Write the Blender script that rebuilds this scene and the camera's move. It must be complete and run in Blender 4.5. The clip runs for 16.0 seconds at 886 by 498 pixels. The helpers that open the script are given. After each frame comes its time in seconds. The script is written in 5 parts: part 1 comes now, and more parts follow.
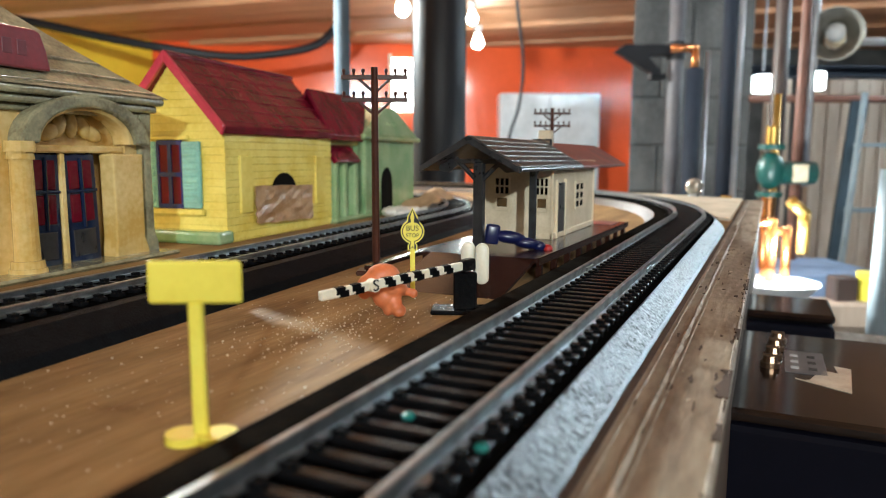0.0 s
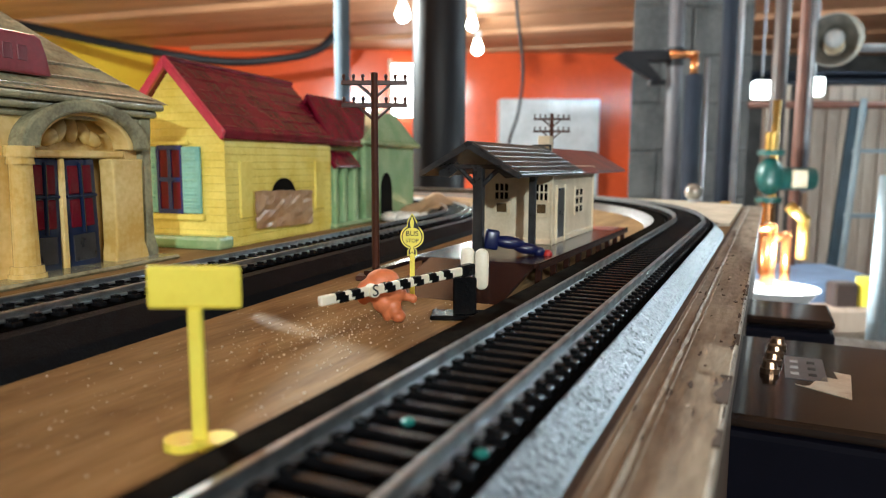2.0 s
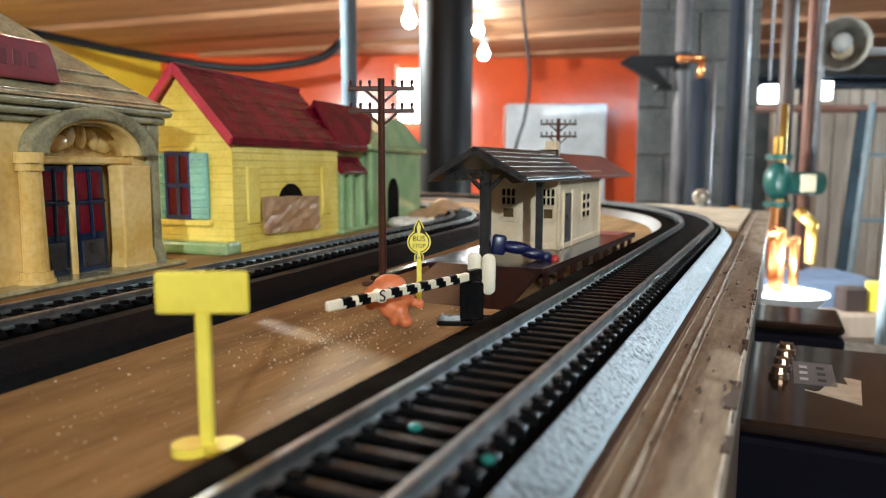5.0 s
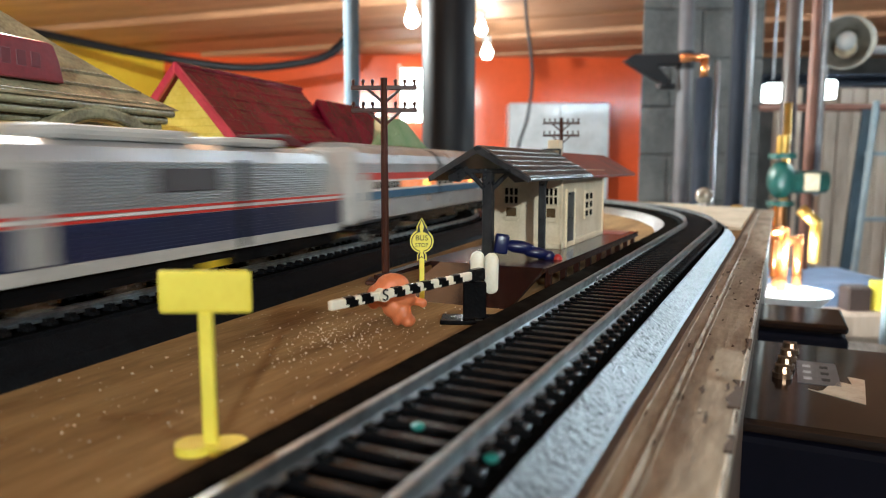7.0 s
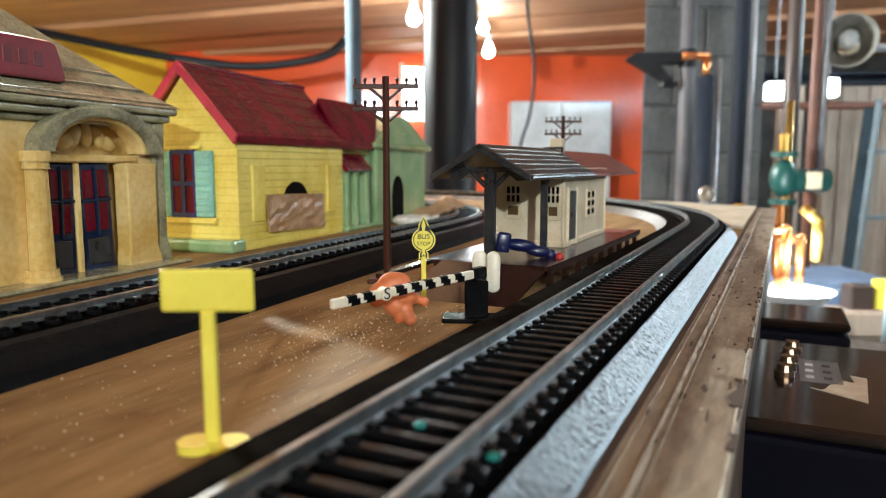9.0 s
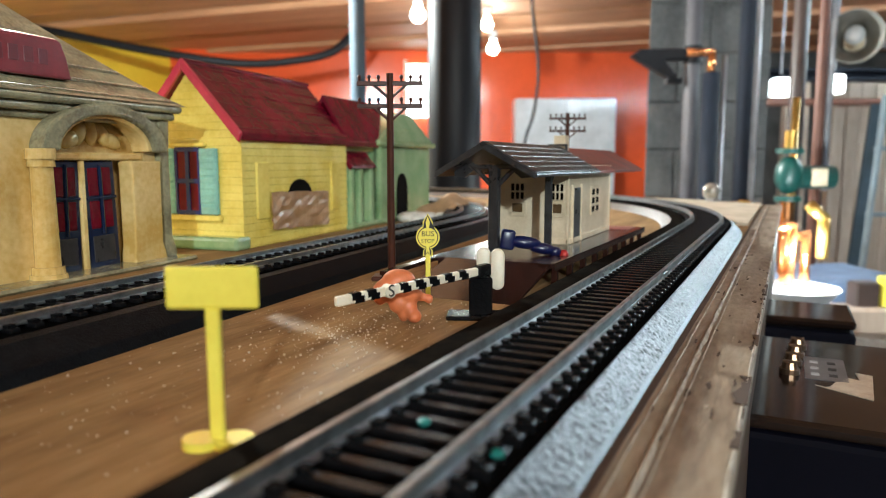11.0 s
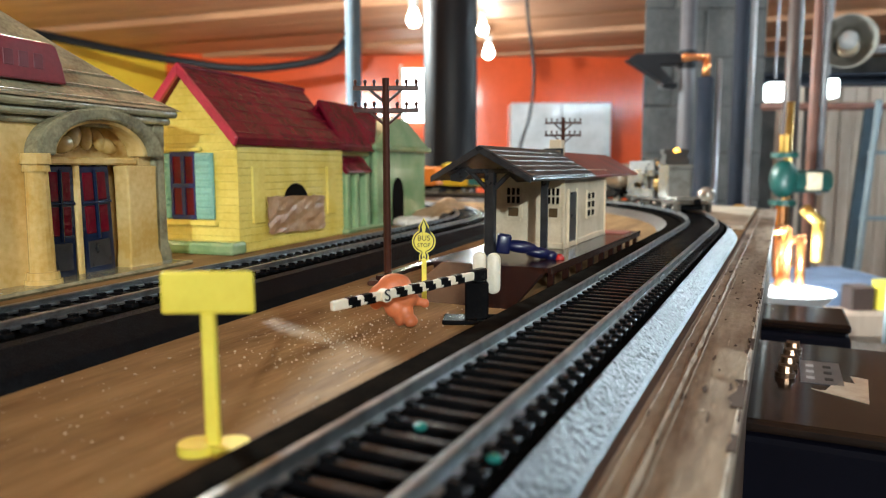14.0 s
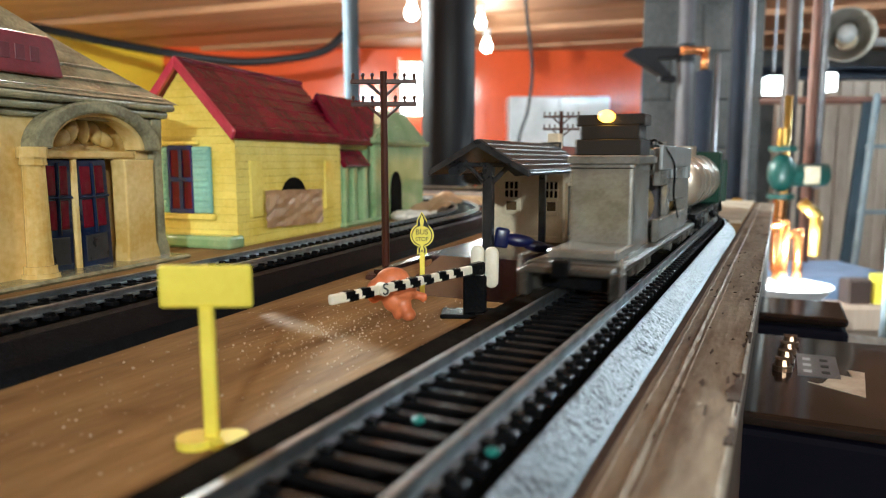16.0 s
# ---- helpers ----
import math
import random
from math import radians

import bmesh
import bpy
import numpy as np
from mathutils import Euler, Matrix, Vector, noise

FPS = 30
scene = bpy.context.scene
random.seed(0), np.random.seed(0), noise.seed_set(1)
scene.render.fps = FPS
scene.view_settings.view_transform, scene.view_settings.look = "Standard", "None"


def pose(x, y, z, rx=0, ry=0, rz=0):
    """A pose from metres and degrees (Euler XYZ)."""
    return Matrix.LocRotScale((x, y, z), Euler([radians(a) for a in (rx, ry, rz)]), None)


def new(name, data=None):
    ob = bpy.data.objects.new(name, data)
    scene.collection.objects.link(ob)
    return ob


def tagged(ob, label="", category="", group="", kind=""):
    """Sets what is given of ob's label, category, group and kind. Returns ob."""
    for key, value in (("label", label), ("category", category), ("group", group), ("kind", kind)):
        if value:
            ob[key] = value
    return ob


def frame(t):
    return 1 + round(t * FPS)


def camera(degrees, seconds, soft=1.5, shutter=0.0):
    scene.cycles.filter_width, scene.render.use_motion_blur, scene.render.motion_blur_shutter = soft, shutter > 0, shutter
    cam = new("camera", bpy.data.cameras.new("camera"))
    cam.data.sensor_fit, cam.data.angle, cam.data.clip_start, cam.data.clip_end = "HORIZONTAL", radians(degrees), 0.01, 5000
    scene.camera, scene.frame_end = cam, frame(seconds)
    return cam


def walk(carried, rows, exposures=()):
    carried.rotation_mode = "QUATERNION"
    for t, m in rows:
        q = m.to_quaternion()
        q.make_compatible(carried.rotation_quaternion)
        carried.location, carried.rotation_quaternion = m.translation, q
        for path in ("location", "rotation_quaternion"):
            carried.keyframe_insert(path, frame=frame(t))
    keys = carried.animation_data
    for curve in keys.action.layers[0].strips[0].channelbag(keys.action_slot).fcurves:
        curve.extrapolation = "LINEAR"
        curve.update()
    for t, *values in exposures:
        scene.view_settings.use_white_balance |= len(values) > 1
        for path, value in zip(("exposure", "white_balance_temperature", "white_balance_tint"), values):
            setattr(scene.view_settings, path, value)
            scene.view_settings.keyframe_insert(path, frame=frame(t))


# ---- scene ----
EXPO, WHITE, TINT = 0.13, 5600, -3
cam = camera(65.0, 16.0, soft=0.9, shutter=0.6)
cam.data.dof.use_dof = True
cam.data.dof.focus_distance = 0.24
cam.data.dof.aperture_fstop = 17.0
EYE = (0.0, 0.0, 0.049)
# seconds and the lens's turn: the phone leans on the table's edge and sways a little
PATH = [
    (0, 82.462, -0.184, 25.078), (0.5, 82.617, -0.235, 25.037), (1, 82.758, -0.274, 24.938),
    (1.5, 82.824, -0.260, 24.935), (2, 82.898, -0.244, 25.054), (2.5, 82.942, -0.177, 25.280),
    (3, 82.969, -0.162, 25.521), (3.5, 83.136, -0.097, 25.605), (4, 83.306, -0.113, 25.562),
    (6.5, 83.319, -0.021, 25.745), (7, 83.261, -0.037, 25.831), (7.5, 83.217, 0.004, 25.900),
    (8, 83.217, 0.005, 25.923), (8.5, 83.186, 0.032, 25.946), (9, 83.142, -0.000, 25.980),
    (11.5, 82.851, 0.081, 26.385), (12, 82.808, 0.085, 26.415), (12.5, 82.875, 0.129, 26.387),
    (13, 83.078, 0.073, 26.292), (13.5, 83.261, 0.110, 26.127), (14, 83.271, 0.115, 25.987),
    (14.5, 83.168, 0.140, 25.946), (15, 82.999, 0.154, 25.937), (15.5, 82.834, 0.155, 25.903),
    (16, 82.765, 0.103, 25.830),
]
walk(cam, [(t, pose(*EYE, rx, ry, rz)) for t, rx, ry, rz in PATH], [(0.0, EXPO, WHITE, TINT), (16.0, EXPO, WHITE, TINT)])

# ---- world and lamps ----
world = bpy.data.worlds.new("basement_dark")
scene.world = world
world.use_nodes = True
world.node_tree.nodes["Background"].inputs[0].default_value = (0.05, 0.045, 0.04, 1)
world.node_tree.nodes["Background"].inputs[1].default_value = 0.3


def lamp(x, y, z, watts, radius=0.035, colour=(1.0, 0.955, 0.89)):
    data = bpy.data.lights.new("bulb_light", "POINT")
    data.energy, data.shadow_soft_size, data.color = watts, radius, colour
    ob = new("bulb_light", data)
    ob.location = (x, y, z)
    return ob


# ---- materials ----
def mat(name, col, rough=0.5, metal=0.0, col2=None, scale=60.0, mix=0.5, bump=0.0, bscale=None, fine=None,
        stretch=None, coat=0.0, rvar=0.0, spec=0.5, sub=0.0):
    """Principled surface: two colours mixed by noise at two scales, with relief and uneven gloss."""
    m = bpy.data.materials.new(name)
    m.use_nodes = True
    nt = m.node_tree
    b = nt.nodes["Principled BSDF"]
    L = nt.links.new
    b.inputs["Roughness"].default_value, b.inputs["Metallic"].default_value = rough, metal
    b.inputs["Specular IOR Level"].default_value = spec
    b.inputs["Coat Weight"].default_value, b.inputs["Coat Roughness"].default_value = coat, 0.12
    b.inputs["Subsurface Weight"].default_value = sub
    b.inputs["Subsurface Radius"].default_value = (0.004, 0.003, 0.002)
    col2 = col2 or tuple(c * 0.72 for c in col)
    co = nt.nodes.new("ShaderNodeTexCoord")
    mp = nt.nodes.new("ShaderNodeMapping")
    mp.inputs["Scale"].default_value = stretch or (1, 1, 1)
    L(co.outputs["Object"], mp.inputs[0])
    n1 = nt.nodes.new("ShaderNodeTexNoise")
    n1.inputs["Scale"].default_value, n1.inputs["Detail"].default_value = scale, 4
    n2 = nt.nodes.new("ShaderNodeTexNoise")
    n2.inputs["Scale"].default_value, n2.inputs["Detail"].default_value = fine or scale * 9, 3
    L(mp.outputs[0], n1.inputs["Vector"])
    L(mp.outputs[0], n2.inputs["Vector"])
    add = nt.nodes.new("ShaderNodeMath")
    add.operation = "MULTIPLY_ADD"
    add.inputs[1].default_value = 0.45
    L(n2.outputs["Fac"], add.inputs[0])
    L(n1.outputs["Fac"], add.inputs[2])
    ramp = nt.nodes.new("ShaderNodeMapRange")
    ramp.inputs[1].default_value, ramp.inputs[2].default_value = 0.72 - 0.28 * mix, 0.72 + 0.28 * mix + 0.05
    L(add.outputs[0], ramp.inputs[0])
    mx = nt.nodes.new("ShaderNodeMix")
    mx.data_type = "RGBA"
    mx.inputs[6].default_value, mx.inputs[7].default_value = (*col, 1), (*col2, 1)
    L(ramp.outputs[0], mx.inputs[0])
    L(mx.outputs[2], b.inputs["Base Color"])
    if rvar:
        r = nt.nodes.new("ShaderNodeMapRange")
        r.inputs[3].default_value, r.inputs[4].default_value = rough - rvar, rough + rvar
        L(n1.outputs["Fac"], r.inputs[0])
        L(r.outputs[0], b.inputs["Roughness"])
    if bump:
        n3 = nt.nodes.new("ShaderNodeTexNoise")
        n3.inputs["Scale"].default_value, n3.inputs["Detail"].default_value = bscale or scale * 4, 4
        L(mp.outputs[0], n3.inputs["Vector"])
        bp = nt.nodes.new("ShaderNodeBump")
        bp.inputs["Strength"].default_value, bp.inputs["Distance"].default_value = bump, 0.001
        L(n3.outputs["Fac"], bp.inputs["Height"])
        L(bp.outputs[0], b.inputs["Normal"])
    return m


def glow(name, col, strength):
    m = bpy.data.materials.new(name)
    m.use_nodes = True
    b = m.node_tree.nodes["Principled BSDF"]
    b.inputs["Base Color"].default_value = (*col, 1)
    b.inputs["Emission Color"].default_value = (*col, 1)
    b.inputs["Emission Strength"].default_value = strength
    return m


PLY = mat("raw_plywood", (0.33, 0.21, 0.087), 0.72, col2=(0.14, 0.077, 0.028), scale=75, mix=0.75, fine=700, stretch=(1, 0.13, 1), bump=0.5, bscale=420, rvar=0.1, spec=0.16)
PLY_EDGE = mat("dusty_board", (0.27, 0.225, 0.165), 0.5, col2=(0.105, 0.07, 0.043), scale=85, stretch=(1, 0.22, 1), mix=0.6, fine=520, bump=0.9, bscale=350, rvar=0.2)
BLACK = mat("black_plastic", (0.004, 0.004, 0.0045), 0.26, col2=(0.007, 0.007, 0.008), scale=120, spec=0.07, rvar=0.06, bump=0.15, bscale=900)
BED = mat("black_roadbed", (0.006, 0.006, 0.007), 0.3, col2=(0.012, 0.012, 0.014), scale=300, bump=0.15, bscale=1500, spec=0.72)
SHOULDER = mat("dusty_black_plastic", (0.006, 0.0055, 0.005), 1.0, col2=(0.012, 0.010, 0.008), scale=200, spec=0.0)
BED_IN = mat("dull_roadbed", (0.005, 0.005, 0.006), 0.4, col2=(0.008, 0.009, 0.011), scale=300, bump=0.5, bscale=2000, spec=0.03)
DULL = mat("dull_black_plastic", (0.003, 0.003, 0.003), 1.0, scale=200, spec=0.0)
RAIL = mat("steel_rail", (0.33, 0.36, 0.385), 0.32, 0.9, col2=(0.19, 0.195, 0.2), scale=200, rvar=0.1)
BROWN = mat("brown_plastic", (0.06, 0.02, 0.012), 0.33, col2=(0.04, 0.013, 0.008), scale=100, spec=0.28)
BROWN_D = mat("dark_brown_plastic", (0.030, 0.011, 0.008), 0.22, col2=(0.02, 0.008, 0.006), scale=100, spec=0.4)
YELLOW = mat("yellow_plastic", (0.86, 0.76, 0.10), 0.4, col2=(0.78, 0.66, 0.07), scale=90, sub=0.1)
CREAM = mat("cream_plastic", (0.72, 0.62, 0.46), 0.5, col2=(0.6, 0.5, 0.34), scale=90)
WHITE = mat("milky_plastic", (0.78, 0.74, 0.62), 0.4, col2=(0.68, 0.63, 0.5), scale=120, sub=0.15)
GREYROOF = mat("dark_grey_plastic", (0.016, 0.017, 0.02), 0.3, col2=(0.04, 0.04, 0.043), scale=180, rvar=0.1)
REDROOF = mat("brick_red_plastic", (0.22, 0.045, 0.03), 0.5, col2=(0.12, 0.04, 0.033), scale=60)
GLAZE_Y = mat("yellow_glaze", (0.82, 0.69, 0.17), 0.22, col2=(0.68, 0.53, 0.09), scale=45, coat=0.6, bump=0.7, bscale=85, spec=0.4)
GLAZE_R = mat("red_glaze", (0.15, 0.004, 0.018), 0.2, col2=(0.085, 0.003, 0.010), scale=60, spec=0.22, bump=0.45, bscale=180)
GLAZE_P = mat("pink_red_glaze", (0.55, 0.045, 0.085), 0.2, scale=60, coat=0.5, bump=0.2, bscale=200)
GLAZE_G = mat("green_glaze", (0.22, 0.36, 0.17), 0.18, col2=(0.32, 0.44, 0.24), scale=45, coat=0.6, bump=0.25, bscale=220)
GLAZE_T = mat("teal_glaze", (0.26, 0.56, 0.54), 0.2, scale=60, coat=0.5, bump=0.2, bscale=200)
GLAZE_B = mat("navy_glaze", (0.009, 0.018, 0.055), 0.14, scale=60, spec=0.35, bump=0.6, bscale=160)
GLAZE_BL = mat("blue_glaze", (0.012, 0.02, 0.16), 0.12, scale=60, spec=0.4, bump=0.6, bscale=160)
GLAZE_DR = mat("dark_red_glaze", (0.12, 0.004, 0.014), 0.14, scale=60, spec=0.12, bump=0.6, bscale=180)
GLAZE_S = mat("sand_glaze", (0.76, 0.58, 0.25), 0.16, col2=(0.58, 0.38, 0.10), scale=42, coat=0.75, bump=0.9, bscale=75)
GLAZE_O = mat("olive_grey_glaze", (0.34, 0.325, 0.20), 0.24, col2=(0.15, 0.135, 0.085), scale=70, coat=0.45, bump=1.0, bscale=150, rvar=0.1)
ORANGE_FIG = mat("orange_plastic", (0.68, 0.2, 0.075), 0.45, scale=60, sub=0.1)
BLUE_FIG = mat("blue_paint", (0.006, 0.010, 0.065), 0.3, scale=90)
RED_FIG = mat("red_paint", (0.45, 0.02, 0.02), 0.35, scale=90)
CARD = mat("shiny_brown_card", (0.40, 0.24, 0.11), 0.36, col2=(0.3, 0.16, 0.06), scale=90, bump=0.7, bscale=140, spec=1.0, coat=0.4)
GLAZE_YG = mat("yellow_green_glaze", (0.55, 0.52, 0.13), 0.2, col2=(0.4, 0.42, 0.12), scale=60, coat=0.4, bump=0.2, bscale=200)
ENAMEL = mat("glossy_white_enamel", (0.60, 0.62, 0.65), 0.09, scale=4, coat=0.3)
PAPER = mat("crumpled_paper", (0.75, 0.66, 0.52), 0.3, col2=(0.55, 0.42, 0.3), scale=90, bump=0.8, bscale=160, coat=0.4)
DARK = mat("dark_opening", (0.006, 0.005, 0.004), 0.9, spec=0.05)
INK = mat("black_ink", (0.01, 0.01, 0.01), 0.5)
W_ORANGE = mat("orange_wall_paint", (0.72, 0.10, 0.025), 0.17, col2=(0.62, 0.085, 0.02), scale=2.5, bump=0.1, bscale=30)
W_YELLOW = mat("yellow_wall_paint", (0.75, 0.52, 0.03), 0.35, col2=(0.66, 0.43, 0.02), scale=2.5)
CONCRETE = mat("grey_blockwork", (0.085, 0.083, 0.080), 0.85, col2=(0.042, 0.042, 0.042), scale=6, bump=0.6, bscale=60)
FLOOR = mat("concrete_floor", (0.25, 0.25, 0.25), 0.6, col2=(0.17, 0.17, 0.17), scale=3, bump=0.2, bscale=40)
JOIST = mat("fir_board", (0.50, 0.26, 0.13), 0.6, col2=(0.32, 0.15, 0.07), scale=3, stretch=(0.3, 3, 3), fine=40, bump=0.2, bscale=20)
BLACKPIPE = mat("black_painted_iron", (0.008, 0.008, 0.011), 0.5, scale=8, spec=0.25)
BLUEGREY = mat("blue_grey_paint", (0.065, 0.10, 0.135), 0.8, scale=8)
STEEL = mat("galvanised_pipe", (0.42, 0.42, 0.44), 0.42, 0.6, col2=(0.25, 0.24, 0.25), scale=12)
IRON = mat("grey_iron_pipe", (0.085, 0.078, 0.088), 0.6, 0.0, scale=12)
COPPER = mat("copper_pipe", (0.75, 0.32, 0.12), 0.25, 0.95, col2=(0.5, 0.2, 0.08), scale=20)
BRASS = mat("brass", (0.6, 0.38, 0.1), 0.3, 0.9, scale=30)
PUMP = mat("green_pump_paint", (0.01, 0.06, 0.052), 0.4, scale=15)
APPLIANCE = mat("white_enamel", (0.62, 0.64, 0.67), 0.3, scale=4)
ZINC = mat("cast_zinc", (0.47, 0.465, 0.44), 0.22, 0.65, col2=(0.30, 0.285, 0.25), scale=110, bump=0.22, bscale=160, rvar=0.1)
LAMP_HOT = glow("bulb_glass", (1.0, 0.9, 0.72), 30.0)


# ---- mesh helpers ----
def part(name, bm, material, parent=None, label="", m=None, smooth=False):
    me = bpy.data.meshes.new(name)
    bm.normal_update()
    bm.to_mesh(me)
    bm.free()
    me.materials.append(material)
    if smooth:
        for f in me.polygons:
            f.use_smooth = True
    ob = new(name, me)
    if parent:
        ob.parent = parent
    if m is not None:
        ob.matrix_basis = m
    if label:
        ob["label"] = label
    return ob


def thing(name, m, label, category, group="", kind=""):
    ob = new(name)
    ob.empty_display_size = 0.01
    ob.matrix_basis = m
    return tagged(ob, label, category, group, kind)


def box(bm, x0, x1, y0, y1, z0, z1, bev=0.0, seg=1):
    r = bmesh.ops.create_cube(bm, size=1, matrix=Matrix.Translation(((x0 + x1) / 2, (y0 + y1) / 2, (z0 + z1) / 2)) @ Matrix.Diagonal((x1 - x0, y1 - y0, z1 - z0, 1)))
    if bev:
        es = {e for v in r["verts"] for e in v.link_edges}
        bmesh.ops.bevel(bm, geom=list(es), offset=bev, segments=seg, profile=0.5, affect="EDGES")
    return bm


def cyl(bm, p0, p1, r, r2=None, n=14):
    p0, p1 = Vector(p0), Vector(p1)
    d = p1 - p0
    m = Matrix.Translation((p0 + p1) / 2) @ d.to_track_quat("Z", "Y").to_matrix().to_4x4()
    bmesh.ops.create_cone(bm, cap_ends=True, segments=n, radius1=r, radius2=r if r2 is None else r2, depth=d.length, matrix=m)
    return bm


def ball(bm, p, r, s=(1, 1, 1), n=14, rot=None):
    m = Matrix.Translation(p) @ (rot or Matrix.Identity(4)) @ Matrix.Diagonal((*s, 1))
    bmesh.ops.create_uvsphere(bm, u_segments=n, v_segments=max(6, n * 2 // 3), radius=r, matrix=m)
    return bm


def prism(bm, pts, f, bev=0.0):
    """Extrude the outline pts (list of pairs); f(u, v, k) gives the place of a corner, k = 0 or 1."""
    a = [bm.verts.new(f(u, v, 0)) for u, v in pts]
    b = [bm.verts.new(f(u, v, 1)) for u, v in pts]
    n = len(pts)
    fs = [bm.faces.new(a), bm.faces.new(b[::-1])]
    for i in range(n):
        fs.append(bm.faces.new((a[i], b[i], b[(i + 1) % n], a[(i + 1) % n])))
    bmesh.ops.recalc_face_normals(bm, faces=fs)
    if bev:
        bmesh.ops.bevel(bm, geom=list({e for x in fs for e in x.edges}), offset=bev, segments=2, profile=0.5, affect="EDGES")
    return bm


def sweep(bm, prof, path, closed=True):
    """Carry the outline prof (aside to the right, up) along path rows (x, y, heading)."""
    rings = []
    for x, y, h in path:
        rx, ry = math.cos(h), -math.sin(h)
        rings.append([bm.verts.new((x + rx * a, y + ry * a, z)) for a, z in prof])
    n = len(prof)
    fs = []
    for i in range(len(rings) - 1):
        for j in range(n if closed else n - 1):
            k = (j + 1) % n
            fs.append(bm.faces.new((rings[i][j], rings[i][k], rings[i + 1][k], rings[i + 1][j])))
    if closed:
        fs += [bm.faces.new(rings[0]), bm.faces.new(rings[-1][::-1])]
    bmesh.ops.recalc_face_normals(bm, faces=fs)
    return bm


def tube(bm, pts, r, n=10):
    """A bent pipe through pts."""
    for a, b in zip(pts, pts[1:]):
        cyl(bm, a, b, r, n=n)
    for p in pts[1:-1]:
        ball(bm, p, r, n=n)
    return bm


def hose(bm, pts, r, n=10, per=6):
    """One smooth bent tube through pts."""
    ps = [Vector(p) for p in pts]
    ps = [ps[0] * 2 - ps[1]] + ps + [ps[-1] * 2 - ps[-2]]
    line = []
    for a, b, c, d in zip(ps, ps[1:], ps[2:], ps[3:]):
        for i in range(per):
            t = i / per
            line.append(0.5 * (2 * b + (c - a) * t + (2 * a - 5 * b + 4 * c - d) * t * t + (3 * b - a - 3 * c + d) * t ** 3))
    line.append(ps[-2])
    rings = []
    for i, p in enumerate(line):
        d = (line[min(i + 1, len(line) - 1)] - line[max(i - 1, 0)]).normalized()
        side = d.cross(Vector((0.12, 0.31, 0.94))).normalized()
        up = side.cross(d)
        rings.append([bm.verts.new(p + (side * math.cos(2 * math.pi * k / n) + up * math.sin(2 * math.pi * k / n)) * r) for k in range(n)])
    for a, b in zip(rings, rings[1:]):
        for k in range(n):
            bm.faces.new((a[k], a[(k + 1) % n], b[(k + 1) % n], b[k]))
    bm.faces.new(rings[0]), bm.faces.new(rings[-1])
    bmesh.ops.recalc_face_normals(bm, faces=bm.faces[:])
    return bm


def B():
    return bmesh.new()


# ---- the two lines of track ----
R_OUT, X_OUT, Y_OUT = 0.457, -0.0525, 0.48
TILT = radians(5.5)
R_IN, S_IN = 0.30, 0.44


def outer(s):
    """Place and heading (from +y towards +x) on the outer loop, s metres from y = 0."""
    if s < Y_OUT:
        return X_OUT, s, 0.0
    a = (s - Y_OUT) / R_OUT
    if a < math.pi / 2:
        return X_OUT - R_OUT + R_OUT * math.cos(a), Y_OUT + R_OUT * math.sin(a), -a
    return X_OUT - R_OUT - (s - Y_OUT - R_OUT * math.pi / 2), Y_OUT + R_OUT, -math.pi / 2


def outer_rails(s):
    """The line that the cars keep on the outer loop: a little wide of the bed's middle round the bend."""
    x, y, h = outer(s)
    q = max(0.0, min(1.0, (s - 0.2) / 0.3))
    a = 0.0042 * q * q * (3 - 2 * q)
    return x + a * math.cos(h), y - a * math.sin(h), h


def inner(s):
    x0, y0 = -0.1684, 0.0
    if s < S_IN:
        return x0 - s * math.sin(TILT), y0 + s * math.cos(TILT), -TILT
    x1, y1 = x0 - S_IN * math.sin(TILT), y0 + S_IN * math.cos(TILT)
    cx, cy = x1 - R_IN * math.cos(TILT), y1 - R_IN * math.sin(TILT)
    a = min((s - S_IN) / R_IN, math.pi)
    h = TILT + a
    x, y = cx + R_IN * math.cos(h), cy + R_IN * math.sin(h)
    rest = s - S_IN - R_IN * math.pi
    if rest > 0:
        x, y = x + rest * math.sin(TILT), y - rest * math.cos(TILT)
    return x, y, -h


def steps(line, s0, s1, ds):
    n = max(2, round((s1 - s0) / ds))
    return [line(s0 + (s1 - s0) * i / n) for i in range(n + 1)]


def flank(line, s0, s1):
    """The pebbled outer slope of the roadbed: a fine mesh with uneven grain."""
    rnd = random.Random(17)
    cols, rows = 18, int((s1 - s0) / 0.00043)
    bm = B()
    grid = []
    for i in range(rows + 1):
        x, y, h = line(s0 + (s1 - s0) * i / rows)
        row = []
        for j in range(cols + 1):
            q = j / cols
            a, z = 0.0206 + (0.0264 - 0.0206) * q, 0.0064 + (0.0012 - 0.0064) * q
            d = rnd.gauss(0, 0.000105) + 0.0002
            a, z = a + d * 0.67, z + d * 0.74
            row.append(bm.verts.new((x + math.cos(h) * a, y - math.sin(h) * a, z)))
        grid.append(row)
    for p, q in zip(grid, grid[1:]):
        for j in range(cols):
            bm.faces.new((p[j], q[j], q[j + 1], p[j + 1]))
    bmesh.ops.recalc_face_normals(bm, faces=bm.faces[:])
    return bm


